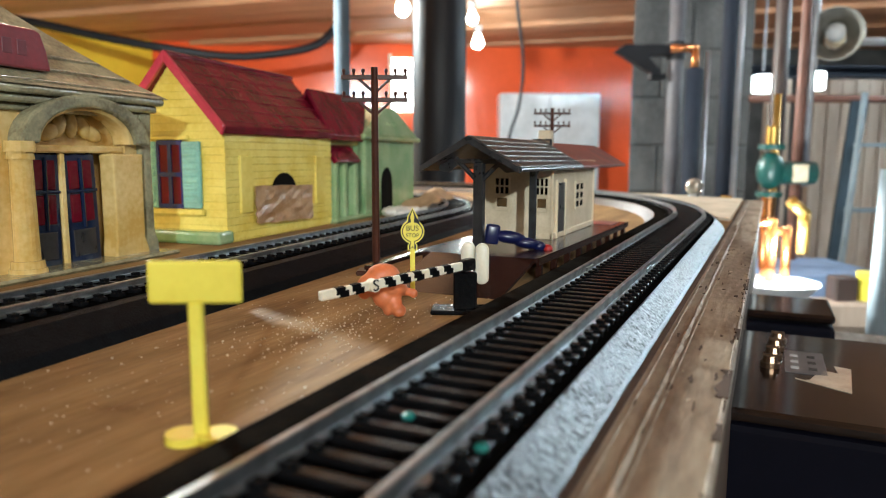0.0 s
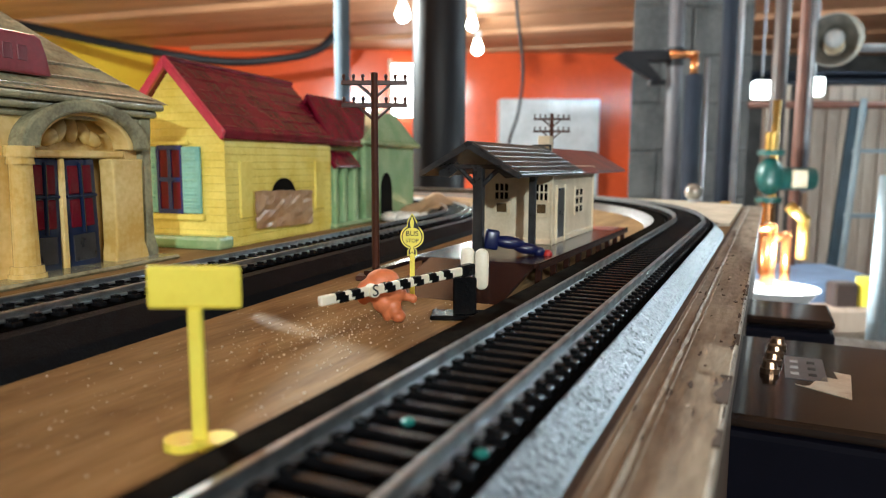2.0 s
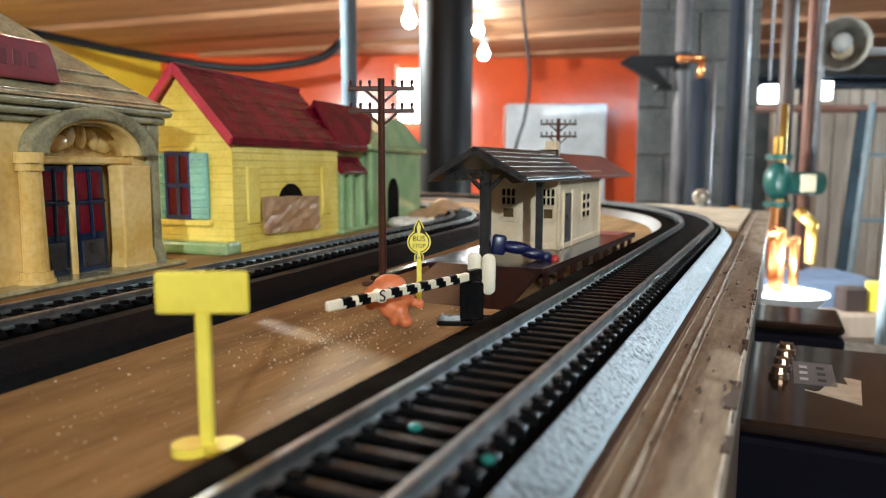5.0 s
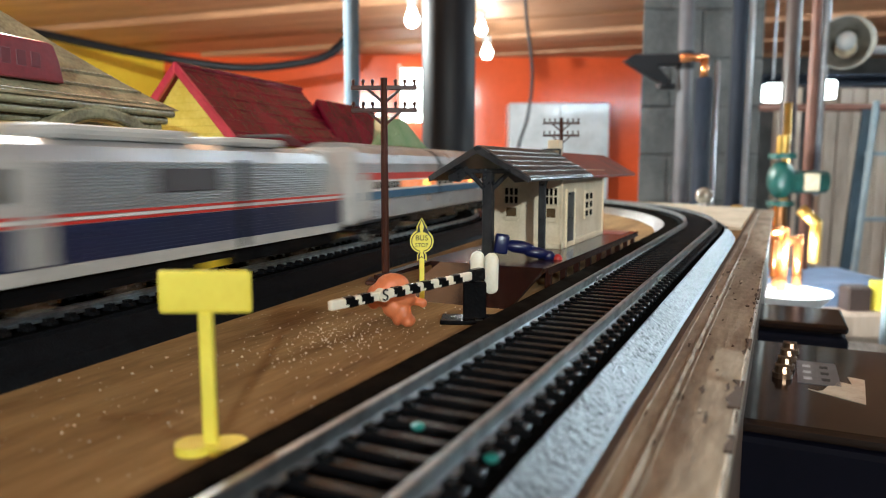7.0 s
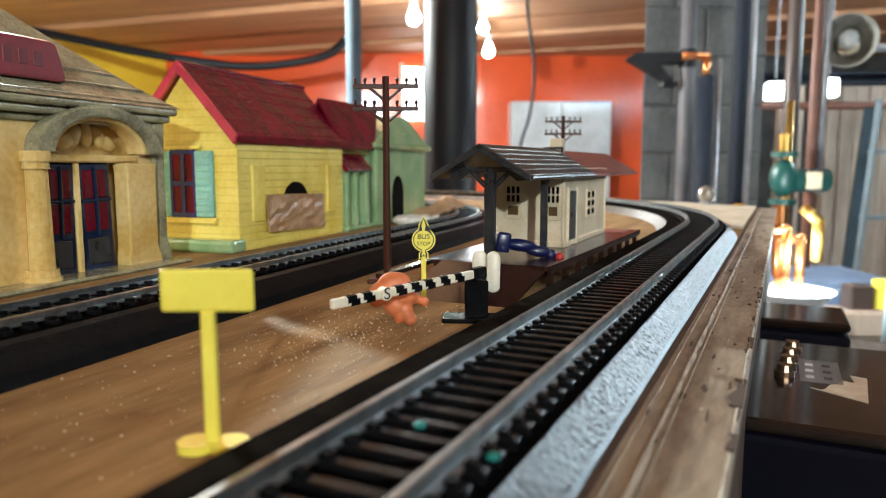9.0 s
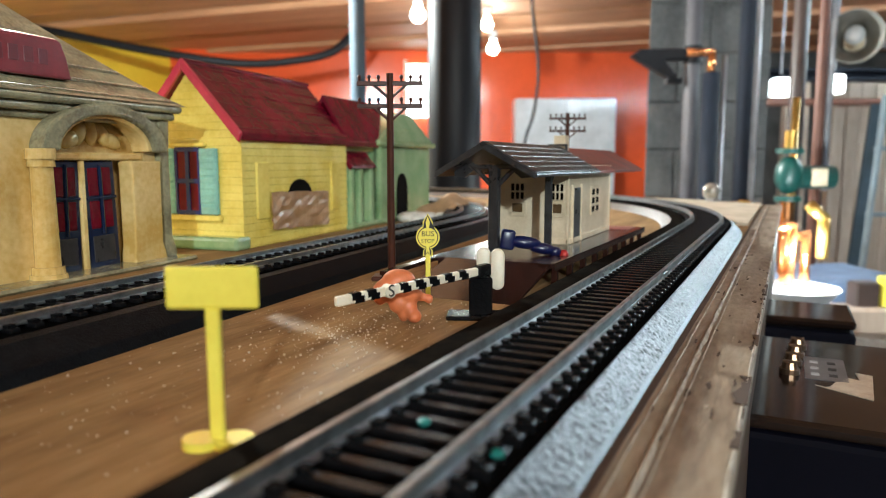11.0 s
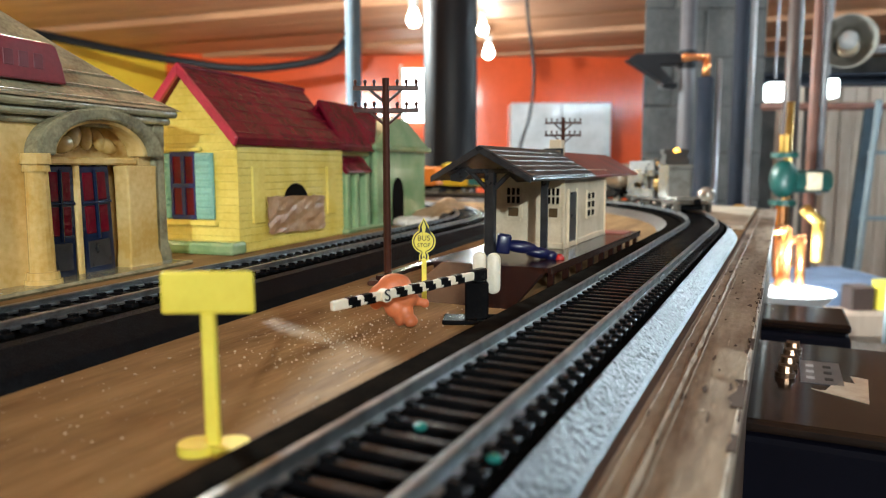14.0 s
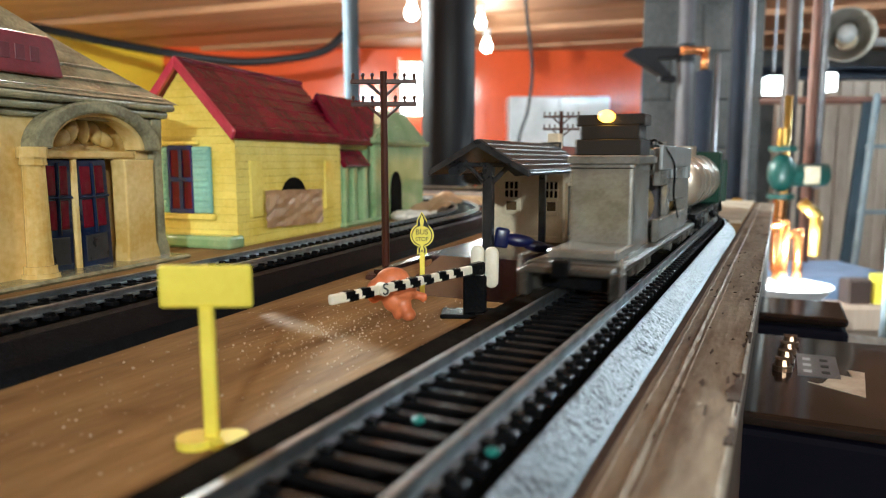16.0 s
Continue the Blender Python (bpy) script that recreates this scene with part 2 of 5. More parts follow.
def track(name, line, s0, s1, near, lift, label, bedmat, joints, aside=0.0, gauge=0.0089, high=0.0, pitch=0.0066):
    t = thing(name, pose(0, 0, lift), label, "track", kind="structure")
    bed = [(-0.0275, -lift), (-0.0262, 0.0012), (-0.0205, 0.0063), (0.0205, 0.0063), (0.0262, 0.0012), (0.0275, -lift)]
    part("roadbed", sweep(B(), bed, steps(line, s0, s1, 0.02)), bedmat, t, "textured black plastic roadbed with sloping sides")
    wide = gauge + 0.0064
    top = [(aside - wide, 0.0062), (aside - wide, 0.0065), (min(0.0206, aside + wide), 0.0065), (min(0.0206, aside + wide), 0.0062)]
    part("ballast_top", sweep(B(), top, steps(line, s0, s1, 0.02)), DULL, t, "dull black bed between the ties")
    if aside:
        edge = aside - wide
        part("shoulder", sweep(B(), [(-0.0207, 0.0060), (-0.0204, 0.0066), (edge - 0.0002, 0.0066), (edge - 0.0002, 0.0060)], steps(line, s0, s1, 0.02)), SHOULDER, t, "dull dusty shoulder of the roadbed")
        part("grained_flank", flank(line, 0.03, 0.62), BED, t, "pebbled glossy flank of the roadbed", smooth=True)
    for side in (-1, 1):
        c = side * gauge + aside
        prof = [(c - 0.0016, 0.0074), (c - 0.0016, 0.0078), (c - 0.0004, 0.0081), (c - 0.0004, 0.0089), (c - 0.0007, 0.0091), (c - 0.0007, 0.0097), (c - 0.0004, 0.0099),
                (c + 0.0004, 0.0099), (c + 0.0007, 0.0097), (c + 0.0007, 0.0091), (c + 0.0004, 0.0089), (c + 0.0004, 0.0081), (c + 0.0016, 0.0078), (c + 0.0016, 0.0074)]
        prof = [(a, z + (high if z > 0.0085 else high * 0.4)) for a, z in prof]
        part("rail", sweep(B(), prof, steps(line, s0, s1, 0.02)), RAIL, t, "worn steel rail")
    for s in joints:
        x, y, h = line(s)
        for side in (-1, 1):
            m = pose(x, y, 0) @ Matrix.Rotation(-h, 4, "Z")
            c = side * gauge + aside
            bm = box(B(), c - 0.0019, c + 0.0019, -0.0048, 0.0048, 0.0073, 0.0083, 0.0003)
            box(bm, c - 0.00095, c + 0.00095, -0.0048, 0.0048, 0.0082, 0.0091 + high * 0.6, 0.0002)
            part("rail_joiner", bm, RAIL, t, "bright metal rail joiner", m=m @ Matrix.Translation((0, side * 0.004, 0)))
    # ties: the near ones are pieces, the far ones joined
    bm = B()
    end = gauge + 0.0046
    box(bm, aside - end, aside + end, -0.0014, 0.0014, 0.0058, 0.0076 + high * 0.4, 0.0003)
    for a in (-gauge - 0.0023, 0.0023 - gauge, gauge - 0.0023, gauge + 0.0023):
        box(bm, aside + a - 0.0009, aside + a + 0.0009, -0.0011, 0.0011, 0.0074 + high * 0.4, 0.0083 + high * 0.5)
    tie = part("tie", bm, BLACK, t)
    n = int((s1 - s0) / pitch)
    verts, faces = [], []
    src = tie.data
    first = True
    for i in range(n):
        s = s0 + i * pitch
        x, y, h = line(s)
        m = pose(x, y, 0) @ Matrix.Rotation(-h, 4, "Z")
        if near[0] <= s <= near[1]:
            if first:
                tie.matrix_basis, first = m, False
            else:
                o = new("tie", src)
                o.parent, o.matrix_basis = t, m
        else:
            k = len(verts)
            verts += [tuple(m @ v.co) for v in src.vertices]
            faces += [[k + j for j in p.vertices] for p in src.polygons]
    me = bpy.data.meshes.new("far_ties")
    me.from_pydata(verts, [], faces)
    me.materials.append(BLACK)
    o = new("far_ties", me)
    o.parent = t
    o["kind"] = "stuff"
    return t


# ---- table ----
DUSTY = mat("pale_dusty_wood", (0.50, 0.44, 0.34), 0.7, col2=(0.34, 0.29, 0.21), scale=40, bump=0.4, bscale=300)
CHIP = mat("dark_chipped_wood", (0.05, 0.028, 0.016), 0.8, scale=300)
PAINT = mat("old_pale_paint", (0.42, 0.37, 0.30), 0.6, col2=(0.2, 0.16, 0.12), scale=120, bump=0.4, bscale=400)


def table():
    pts = [(-0.0248, -1.3), (-0.0248, 0.88), (-0.135, 0.945), (-0.3, 0.985), (-2.15, 0.985), (-2.15, -1.3)]
    t = thing("train_table", pose(0, 0, 0), "plywood train table with a dusty board along its edge", "table", kind="structure")
    part("tabletop", prism(B(), pts, lambda u, v, k: (u, v, -0.019 * k)), PLY, t, "scuffed brown plywood tabletop")
    part("edge_board", box(B(), -0.0246, -0.0052, -1.3, 0.885, -0.0045, 0.0003, 0.0006), PLY_EDGE, t, "dusty pale edge board with chipped paint")
    part("apron", box(B(), -0.0246, -0.0085, -1.3, 0.885, -0.09, -0.0045, 0.0008), CHIP, t, "dark apron under the edge board")
    # ridges of old paint, uneven along the board
    rnd = random.Random(8)
    for x0, y0, y1, w, h in ((-0.0185, -1.3, 0.88, 0.0009, 0.0011), (-0.0168, 0.02, 0.34, 0.0003, 0.0005), (-0.0221, 0.05, 0.88, 0.0004, 0.0005), (-0.0058, 0.04, 0.885, 0.0005, 0.0006)):
        bm, rows, ys = B(), [], [y0]
        while ys[-1] < y1:
            ys.append(min(y1, ys[-1] + (rnd.uniform(0.004, 0.012) if ys[-1] > 0.02 else 0.2)))
        for y in ys:
            x, k, q = x0 + rnd.gauss(0, 0.00006), rnd.uniform(0.45, 1.2), rnd.uniform(0.35, 1.1)
            rows.append([bm.verts.new(p) for p in ((x - w * k, y, 0.0001), (x, y, 0.0003 + h * q), (x + w * k, y, 0.0001))])
        for a, b in zip(rows, rows[1:]):
            for k in range(3):
                bm.faces.new((a[k], a[(k + 1) % 3], b[(k + 1) % 3], b[k]))
        bm.faces.new(rows[0]), bm.faces.new(rows[-1])
        bmesh.ops.recalc_face_normals(bm, faces=bm.faces[:])
        part("paint_ridge", bm, PAINT, t, "ridge of old pale paint")
    # flat dark strip draws the shaded gap between roadbed and board
    part("dark_gap_strip", prism(B(), [(-0.0249, 0.02), (-0.0236, 0.02), (-0.0232, 0.3), (-0.0238, 0.8), (-0.0249, 0.8)], lambda u, v, k: (u, v, 0.0003 + 0.0002 * k)), CHIP, t, "dark strip standing for the shaded gap along the roadbed")
    for i in range(95):
        y, w, d = rnd.uniform(0.08, 0.6), rnd.uniform(0.0008, 0.0045), rnd.uniform(0.0002, 0.0010)
        x = -0.0053 - d if i % 3 == 0 else rnd.uniform(-0.0225, -0.007)
        pts = [(x + d * math.cos(a) * rnd.uniform(0.2, 1.3), y + w * math.sin(a) * rnd.uniform(0.3, 1.3)) for a in [j * math.pi / 4 for j in range(8)]]
        part("chip", prism(B(), pts, lambda u, v, k: (u, v, 0.0002 + 0.00025 * k)), CHIP if i % 4 else PAINT, t, "dark chip in the board" if i % 4 else "flake of pale paint")
    for y, w, d in ((0.158, 0.010, 0.0032), (0.205, 0.006, 0.0018), (0.128, 0.004, 0.0016), (0.29, 0.012, 0.0014)):
        pts = [(-0.0050, y - w)] + [(-0.0050 - d * rnd.uniform(0.4, 1.1), y - w + 2 * w * k / 7) for k in range(8)] + [(-0.0050, y + w)]
        part("splintered_notch", prism(B(), pts, lambda u, v, k: (u, v, 0.00035 + 0.0004 * k)), CHIP, t, "splintered dark notch in the board's edge")
    # pale dusty board that fills the corner beyond the bend
    bend = [(X_OUT - R_OUT + (R_OUT + 0.029) * math.cos(a), Y_OUT + (R_OUT + 0.029) * math.sin(a)) for a in [0.22 + i * 0.085 for i in range(13)]]
    far = [(-0.30, 0.983), (-0.136, 0.943), (-0.0262, 0.878), (-0.0262, bend[0][1])]
    part("corner_board", prism(B(), bend + far, lambda u, v, k: (u, v, 0.0002 + 0.0022 * k)), DUSTY, t, "pale dusty board in the table's corner")
    for x in (-0.08, -2.05):
        for y in (-1.2, 0.8):
            part("leg", box(B(), x - 0.045, x + 0.045, y - 0.045, y + 0.045, -0.9, -0.019, 0.003), PLY_EDGE, t)
    return t


table()
track("outer_track", outer, -1.2, 2.6, (0.05, 0.9), 0.0, "model railway track with black ties and steel rails", BED, (0.025, 0.253, 0.481), 0.0042, 0.0098, 0.0013, 0.0062)
track("inner_track", inner, -1.2, 2.6, (0.05, 0.9), 0.002, "model railway track curving behind the houses", BED_IN, (0.2, 0.44))


# ---- room ----
def room():
    # the back wall stands square to the view, about seven metres off
    H0, H1 = -0.9, 1.22
    u = Matrix.Rotation(radians(26), 4, "Z")

    def wall(name, a, b, mt, label):
        a, b = u @ Vector((*a, 0)), u @ Vector((*b, 0))
        d = (b - a).normalized()
        n = Vector((-d.y, d.x, 0)) * 0.1
        bm = B()
        prism(bm, [(0, 0), (1, 0), (1, 1), (0, 1)], lambda p, q, k: (*(a + (b - a) * p + n * k).to_2d(), H0 + (H1 - H0) * q))
        return tagged(part(name, bm, mt), label, "wall", kind="structure")

    wall("wall_north", (-2.72, 7.0), (2.7, 7.0), W_ORANGE, "glossy orange painted basement wall")
    wall("wall_west", (-9.1, -4.0), (-2.72, 7.0), W_YELLOW, "yellow painted basement wall")
    wall("wall_east", (5.2, 7.0), (5.2, -4.0), CONCRETE, "grey block basement wall")
    wall("wall_south", (5.2, -4.0), (-9.1, -4.0), CONCRETE, "grey block basement wall")
    wall("wall_alcove", (2.7, 7.0), (5.2, 7.0), CONCRETE, "grey block basement wall")
    bm = box(B(), -10, 6.5, -6, 8.5, -1.0, -0.9)
    tagged(part("floor", bm, FLOOR, m=u), "grey concrete basement floor", "floor", kind="structure")
    bm = box(B(), -11, 9, -9, 10, 1.19, 1.25)
    rnd = random.Random(21)
    for i in range(64):
        y, drop = -8.8 + i * 0.29, rnd.choice((0.0, 0.008, 0.02, 0.045))
        box(bm, -10.8, 8.8, y - 0.138, y + 0.138, 1.165 - drop, 1.192)
    tagged(part("ceiling", bm, JOIST, m=Matrix.Rotation(radians(7), 4, "Z")), "bare brown fir boards of the basement ceiling", "ceiling", kind="structure")


room()


# ---- room fittings ----
VIEW = Matrix.Rotation(radians(26), 4, "Z")


def fittings():
    t = thing("column", VIEW @ pose(0.015, 1.4, 0), "black painted round steel column", "column", kind="structure")
    part("shaft", cyl(B(), (0, 0, -0.9), (0, 0, 1.18), 0.0525, n=32), BLACKPIPE, t, smooth=True)
    part("base_plate", box(B(), -0.09, 0.09, -0.09, 0.09, -0.9, -0.885, 0.003), BLACKPIPE, t)
    t = thing("post", VIEW @ pose(-0.275, 2.2, 0), "blue-grey painted steel post", "post", kind="structure")
    part("shaft", cyl(B(), (0, 0, -0.9), (0, 0, 1.18), 0.024, n=24), BLUEGREY, t, smooth=True)
    part("base_plate", box(B(), -0.06, 0.06, -0.06, 0.06, -0.9, -0.885, 0.003), BLUEGREY, t)
    # white cupboard on the orange wall
    t = thing("wall_cabinet", VIEW @ pose(1.13, 6.74, 0), "white enamelled cabinet against the orange wall", "cabinet")
    part("body", box(B(), -0.48, 0.48, 0, 0.25, -0.9, 0.655, 0.01), APPLIANCE, t)
    part("door", box(B(), -0.475, -0.003, -0.02, -0.002, -0.85, 0.65, 0.005), ENAMEL, t)
    part("door", box(B(), 0.003, 0.475, -0.02, -0.002, -0.85, 0.65, 0.005), ENAMEL, t)
    # concrete chimney breast
    bm = prism(B(), [(0.850, 3.003), (1.357, 3.003), (1.357, 3.5), (1.02, 3.5)], lambda u, v, k: (u, v, -0.9 + 2.1 * k))
    ch = tagged(part("chimney", bm, CONCRETE, m=VIEW), "grey blockwork chimney stack", "chimney", kind="structure")
    for r in range(11):
        z = -0.9 + r * 0.2
        cuts = [0.845, 1.1, 1.36] if r % 2 else [0.845, 0.97, 1.235, 1.36]
        for x0, x1 in zip(cuts, cuts[1:]):
            part("block", box(B(), x0 + 0.004, x1 - 0.004, 2.996, 3.006, z + 0.004, z + 0.196, 0.003), CONCRETE, ch)


fittings()


def bulb(x, y, z, watts, wire=True, r=0.032):
    t = thing("light_bulb", VIEW @ pose(x, y, z), "bare glowing bulb in a ceiling socket, in view or added outside it", "light bulb", "ceiling bulbs")
    bm = ball(B(), (0, 0, 0), r)
    cyl(bm, (0, 0, r * 0.6), (0, 0, r * 1.7), r * 0.75, r * 0.4)
    part("glass", bm, LAMP_HOT, t, smooth=True)
    part("socket", cyl(B(), (0, 0, r * 1.5), (0, 0, r * 2.8), r * 0.6, r * 0.8), APPLIANCE, t)
    part("flex", cyl(B(), (0, 0, r * 2.7), (0, 0, 1.18 - z), 0.005, n=8), BLACKPIPE, t)
    p = VIEW @ Vector((x, y, z - r - 0.045))
    lamp(p.x, p.y, p.z, watts)


bulb(-0.181, 4.5, 0.965, 11, r=0.046)
bulb(0.359, 5.6, 0.934, 13, r=0.046)
bulb(0.28, 5.0, 1.0, 8, r=0.04)
bulb(-1.250, 2.150, 0.975, 450)
# two unseen bulbs, added as fill for the near table and front faces
bulb(0.6, -0.4, 1.0, 9)
bulb(0.22, -3.1, 0.92, 265)


# unseen fixtures, added so that the roadbed's flank picks up a long sheen
def added_tube_light(x, y):
    t = thing("added_tube_light", pose(x, y, 1.0), "added twin tube light out of view, for the roadbed's sheen", "tube light", "tube lights")
    part("housing", box(B(), -0.09, 0.09, -0.61, 0.61, 0.03, 0.09, 0.01), APPLIANCE, t)
    for dx in (-0.05, 0.05):
        part("tube", cyl(B(), (dx, -0.59, 0), (dx, 0.59, 0), 0.019, n=16), TUBE_HOT, t)
    for dy in (-0.6, 0.6):
        part("end_cap", box(B(), -0.08, 0.08, dy - 0.012, dy + 0.012, -0.02, 0.032, 0.004), APPLIANCE, t)
    for dy in (-0.5, 0.5):
        part("hanger", cyl(B(), (0, dy, 0.088), (0, dy, 0.18), 0.004, n=8), STEEL, t)


TUBE_HOT = glow("added_tube_glow", (0.92, 0.97, 1.0), 47.0)
added_tube_light(1.15, 2.6)
added_tube_light(1.22, 3.84)
added_tube_light(1.29, 5.08)


# ---- things on the table ----
def pole(x, y, rz, label, k=1.0):
    t = thing("telephone_pole", pose(x, y, 0, 0, 0, rz), label, "telephone pole", "telephone poles")
    part("mast", cyl(B(), (0, 0, 0.001), (0, 0, 0.085), 0.0017, 0.0014, 10), BROWN, t)
    part("base", box(B(), -0.008, 0.008, -0.005, 0.005, 0, 0.002, 0.0005), BROWN, t)
    for z in (0.0810, 0.0720):
        arm = part("crossarm", box(B(), -0.0135, 0.0135, -0.0008, 0.0008, z - 0.0009, z + 0.0009, 0.0002), BROWN, t)
        for i in (-0.0125, -0.0085, -0.0047, 0.0047, 0.0085, 0.0125):
            bm = cyl(B(), (i, 0, z + 0.0008), (i, 0, z + 0.0022), 0.0005, n=8)
            ball(bm, (i, 0, z + 0.0026), 0.0008, (1, 1, 1.2), 8)
            part("insulator", bm, BROWN, arm)
        for s in (-1, 1):
            part("brace", cyl(B(), (s * 0.0065, 0, z - 0.0006), (0, 0, z - 0.0062), 0.0006, n=6), BROWN, t)
    return t


pole(-0.1479, 0.2501, 24, "brown plastic model telephone pole with two crossarms")
pole(-0.148, 0.506, 24, "brown plastic model telephone pole behind the station")


def blank_sign():
    t = thing("blank_sign", pose(-0.0867, 0.0868, 0, 0, 0, 27), "small blank yellow plastic sign on a post", "sign")
    part("panel", box(B(), -0.0079, 0.0079, -0.0006, 0.0006, 0.0243, 0.0317, 0.0006, 2), YELLOW, t)
    part("post", box(B(), -0.0012, 0.0012, -0.0009, 0.0009, 0.001, 0.0245, 0.0003), YELLOW, t)
    bm = cyl(B(), (-0.0028, 0, 0), (-0.0028, 0, 0.0016), 0.0034, n=20)
    cyl(bm, (0.0028, 0, 0), (0.0028, 0, 0.0016), 0.0034, n=20)
    part("base", bm, YELLOW, t)


blank_sign()


def text_mesh(body, size, depth=0.0001):
    cu = bpy.data.curves.new("lettering", "FONT")
    cu.body, cu.size, cu.extrude, cu.align_x, cu.align_y = body, size, depth, "CENTER", "CENTER"
    ob = bpy.data.objects.new("lettering", cu)
    scene.collection.objects.link(ob)
    dg = bpy.context.evaluated_depsgraph_get()
    me = bpy.data.meshes.new_from_object(ob.evaluated_get(dg))
    bpy.data.objects.remove(ob)
    return me


def lettering(body, size, material, parent, m, name="lettering"):
    me = text_mesh(body, size)
    me.materials.clear()
    me.materials.append(material)
    ob = new(name, me)
    ob.parent, ob.matrix_basis = parent, m
    return ob


def bus_sign():
    t = thing("bus_stop_sign", pose(-0.1166, 0.2232, 0.0013, 0, 0, 24), "round yellow bus stop sign with black lettering", "sign")

    def disc(r, y0, y1, mt, name, k):
        R = r
        pts = [(-0.0008 * k, 0.0243 + (k - 1) * 0.001), (-0.0014 * k, 0.0262), (0, 0.0290 + (k - 1) * 0.0012), (0.0014 * k, 0.0262), (0.0008 * k, 0.0243 + (k - 1) * 0.001)]
        for i in range(25):
            a = radians(78 - i * 156 / 24)
            pts.append((R * math.cos(a), 0.0208 + R * math.sin(a)))
        pts += [(0.0008 * k, 0.0166), (0.0013 * k, 0.0158), (0.0013 * k, 0.0141 - (k - 1) * 0.0012), (0, 0.0150 - (k - 1) * 0.0012), (-0.0013 * k, 0.0141 - (k - 1) * 0.0012), (-0.0013 * k, 0.0158), (-0.0008 * k, 0.0166)]
        for i in range(25):
            a = radians(258 - i * 156 / 24)
            pts.append((R * math.cos(a), 0.0208 + R * math.sin(a)))
        return part(name, prism(B(), pts, lambda u, v, q: (u, y0 + (y1 - y0) * q, v)), mt, t)

    disc(0.0043, -0.0004, 0.0004, YELLOW, "plate", 1.35)
    disc(0.0038, -0.00055, -0.0003, INK, "black_border", 1.0)
    disc(0.00345, -0.0007, -0.0005, YELLOW, "face", 0.55)
    part("post", box(B(), -0.0009, 0.0009, -0.0004, 0.0006, -0.0013, 0.0165, 0.0002), YELLOW, t)
    up = Matrix.Rotation(radians(90), 4, "X")
    lettering("BUS", 0.0027, INK, t, Matrix.Translation((0, -0.00075, 0.0220)) @ up)
    lettering("STOP", 0.0020, INK, t, Matrix.Translation((0, -0.00075, 0.0194)) @ up)


bus_sign()


def crossing_gate():
    t = thing("crossing_gate", pose(-0.0856, 0.2000, 0, 0, 0, 22), "lowered black and white crossing gate on a black stand", "crossing gate")
    part("foot", box(B(), -0.0108, 0.0108, -0.0055, 0.0055, 0, 0.0014, 0.0004), BLACK, t, "black plastic foot")
    part("stand", box(B(), -0.0037, 0.0037, -0.003, 0.003, 0.0012, 0.0133, 0.0005), BLACK, t)
    for x, y, z0, z1 in ((0.0008, 0.0012, 0.0135, 0.0225), (0.0052, -0.0006, 0.0092, 0.0222)):
        bm, r = B(), 0.00225
        pts = []
        for i in range(20):
            a = 2 * math.pi * i / 20
            pts.append((r * math.cos(a), (z1 - r if math.sin(a) >= 0 else z0 + r) + r * math.sin(a)))
        prism(bm, pts, lambda u, v, k: (x + u, y - 0.0012 + 0.0024 * k, v), 0.0006)
        part("counterweight", bm, WHITE, t, "milky white plastic counterweight", smooth=True)
    turn = pose(0.001, -0.002, 0.0156, 0, 0, 51) @ pose(0, 0, 0, 0, -1.5, 0) @ Matrix.Diagonal((1.10, 1, 1, 1))
    arm = part("arm", box(B(), -0.053, 0.001, -0.0009, 0.0009, -0.0013, 0.0013, 0.0005, 2), WHITE, t, "white arm with black bands", m=turn)
    for i, x in enumerate((-0.0472, -0.0424, -0.0318, -0.0264, -0.0214, -0.0155, -0.0098)):
        bm = box(B(), x - 0.0016, x + 0.0014, -0.00102, 0.00102, -0.0006, 0.00142, 0.0002)
        box(bm, x - 0.0006, x + 0.0024, -0.00102, 0.00102, -0.00142, 0.0005, 0.0002)
        part("band", bm, BLACK, arm)
    part("end_sleeve", box(B(), -0.0035, 0.002, -0.0015, 0.0015, -0.0019, 0.0019, 0.0005), BLACK, arm)
    part("disc", cyl(B(), (-0.0368, -0.0014, 0), (-0.0368, 0.001, 0), 0.0018, n=20), WHITE, arm)
    lettering("S", 0.0046, INK, arm, Matrix.Translation((-0.0368, -0.00148, 0)) @ Matrix.Rotation(radians(90), 4, "X"))


crossing_gate()


def gable_house(name, label, x, y, rz, wide, deep, eave, ridge, wallmat, roofmat, trim):
    """A glazed house; its near corner is the origin, y runs along the track and -x away from it."""
    t = thing(name, pose(x, y, 0, 0, 0, rz), label, "house")
    w = wide
    pts = [(0, 0), (-w, 0), (-w, eave), (-w / 2, ridge - 0.004), (0, eave)]
    part("wall", prism(B(), pts, lambda u, v, k: (u, deep * k, v), 0.0008), wallmat, t)
    sl = math.atan2(ridge - eave, w / 2)
    for s in (0, 1):
        a = [(0.003, eave + 0.0035), (-w / 2, ridge), (-w / 2, ridge - 0.005), (0.003 - 0.001, eave - 0.001)]
        if s:
            a = [(-w - u, v) for u, v in a]
        part("roof_slope", prism(B(), a, lambda u, v, k: (u, -0.004 + (deep + 0.006) * k, v), 0.001), roofmat, t)
        a = [(0.0045, eave + 0.0035), (-w / 2, ridge + 0.001), (-w / 2, ridge - 0.006), (0.0025, eave - 0.0018)]
        if s:
            a = [(-w - u, v) for u, v in a]
        part("gable_trim", prism(B(), a, lambda u, v, k: (u, -0.0065 + 0.003 * k, v), 0.0008), trim, t)
    return t


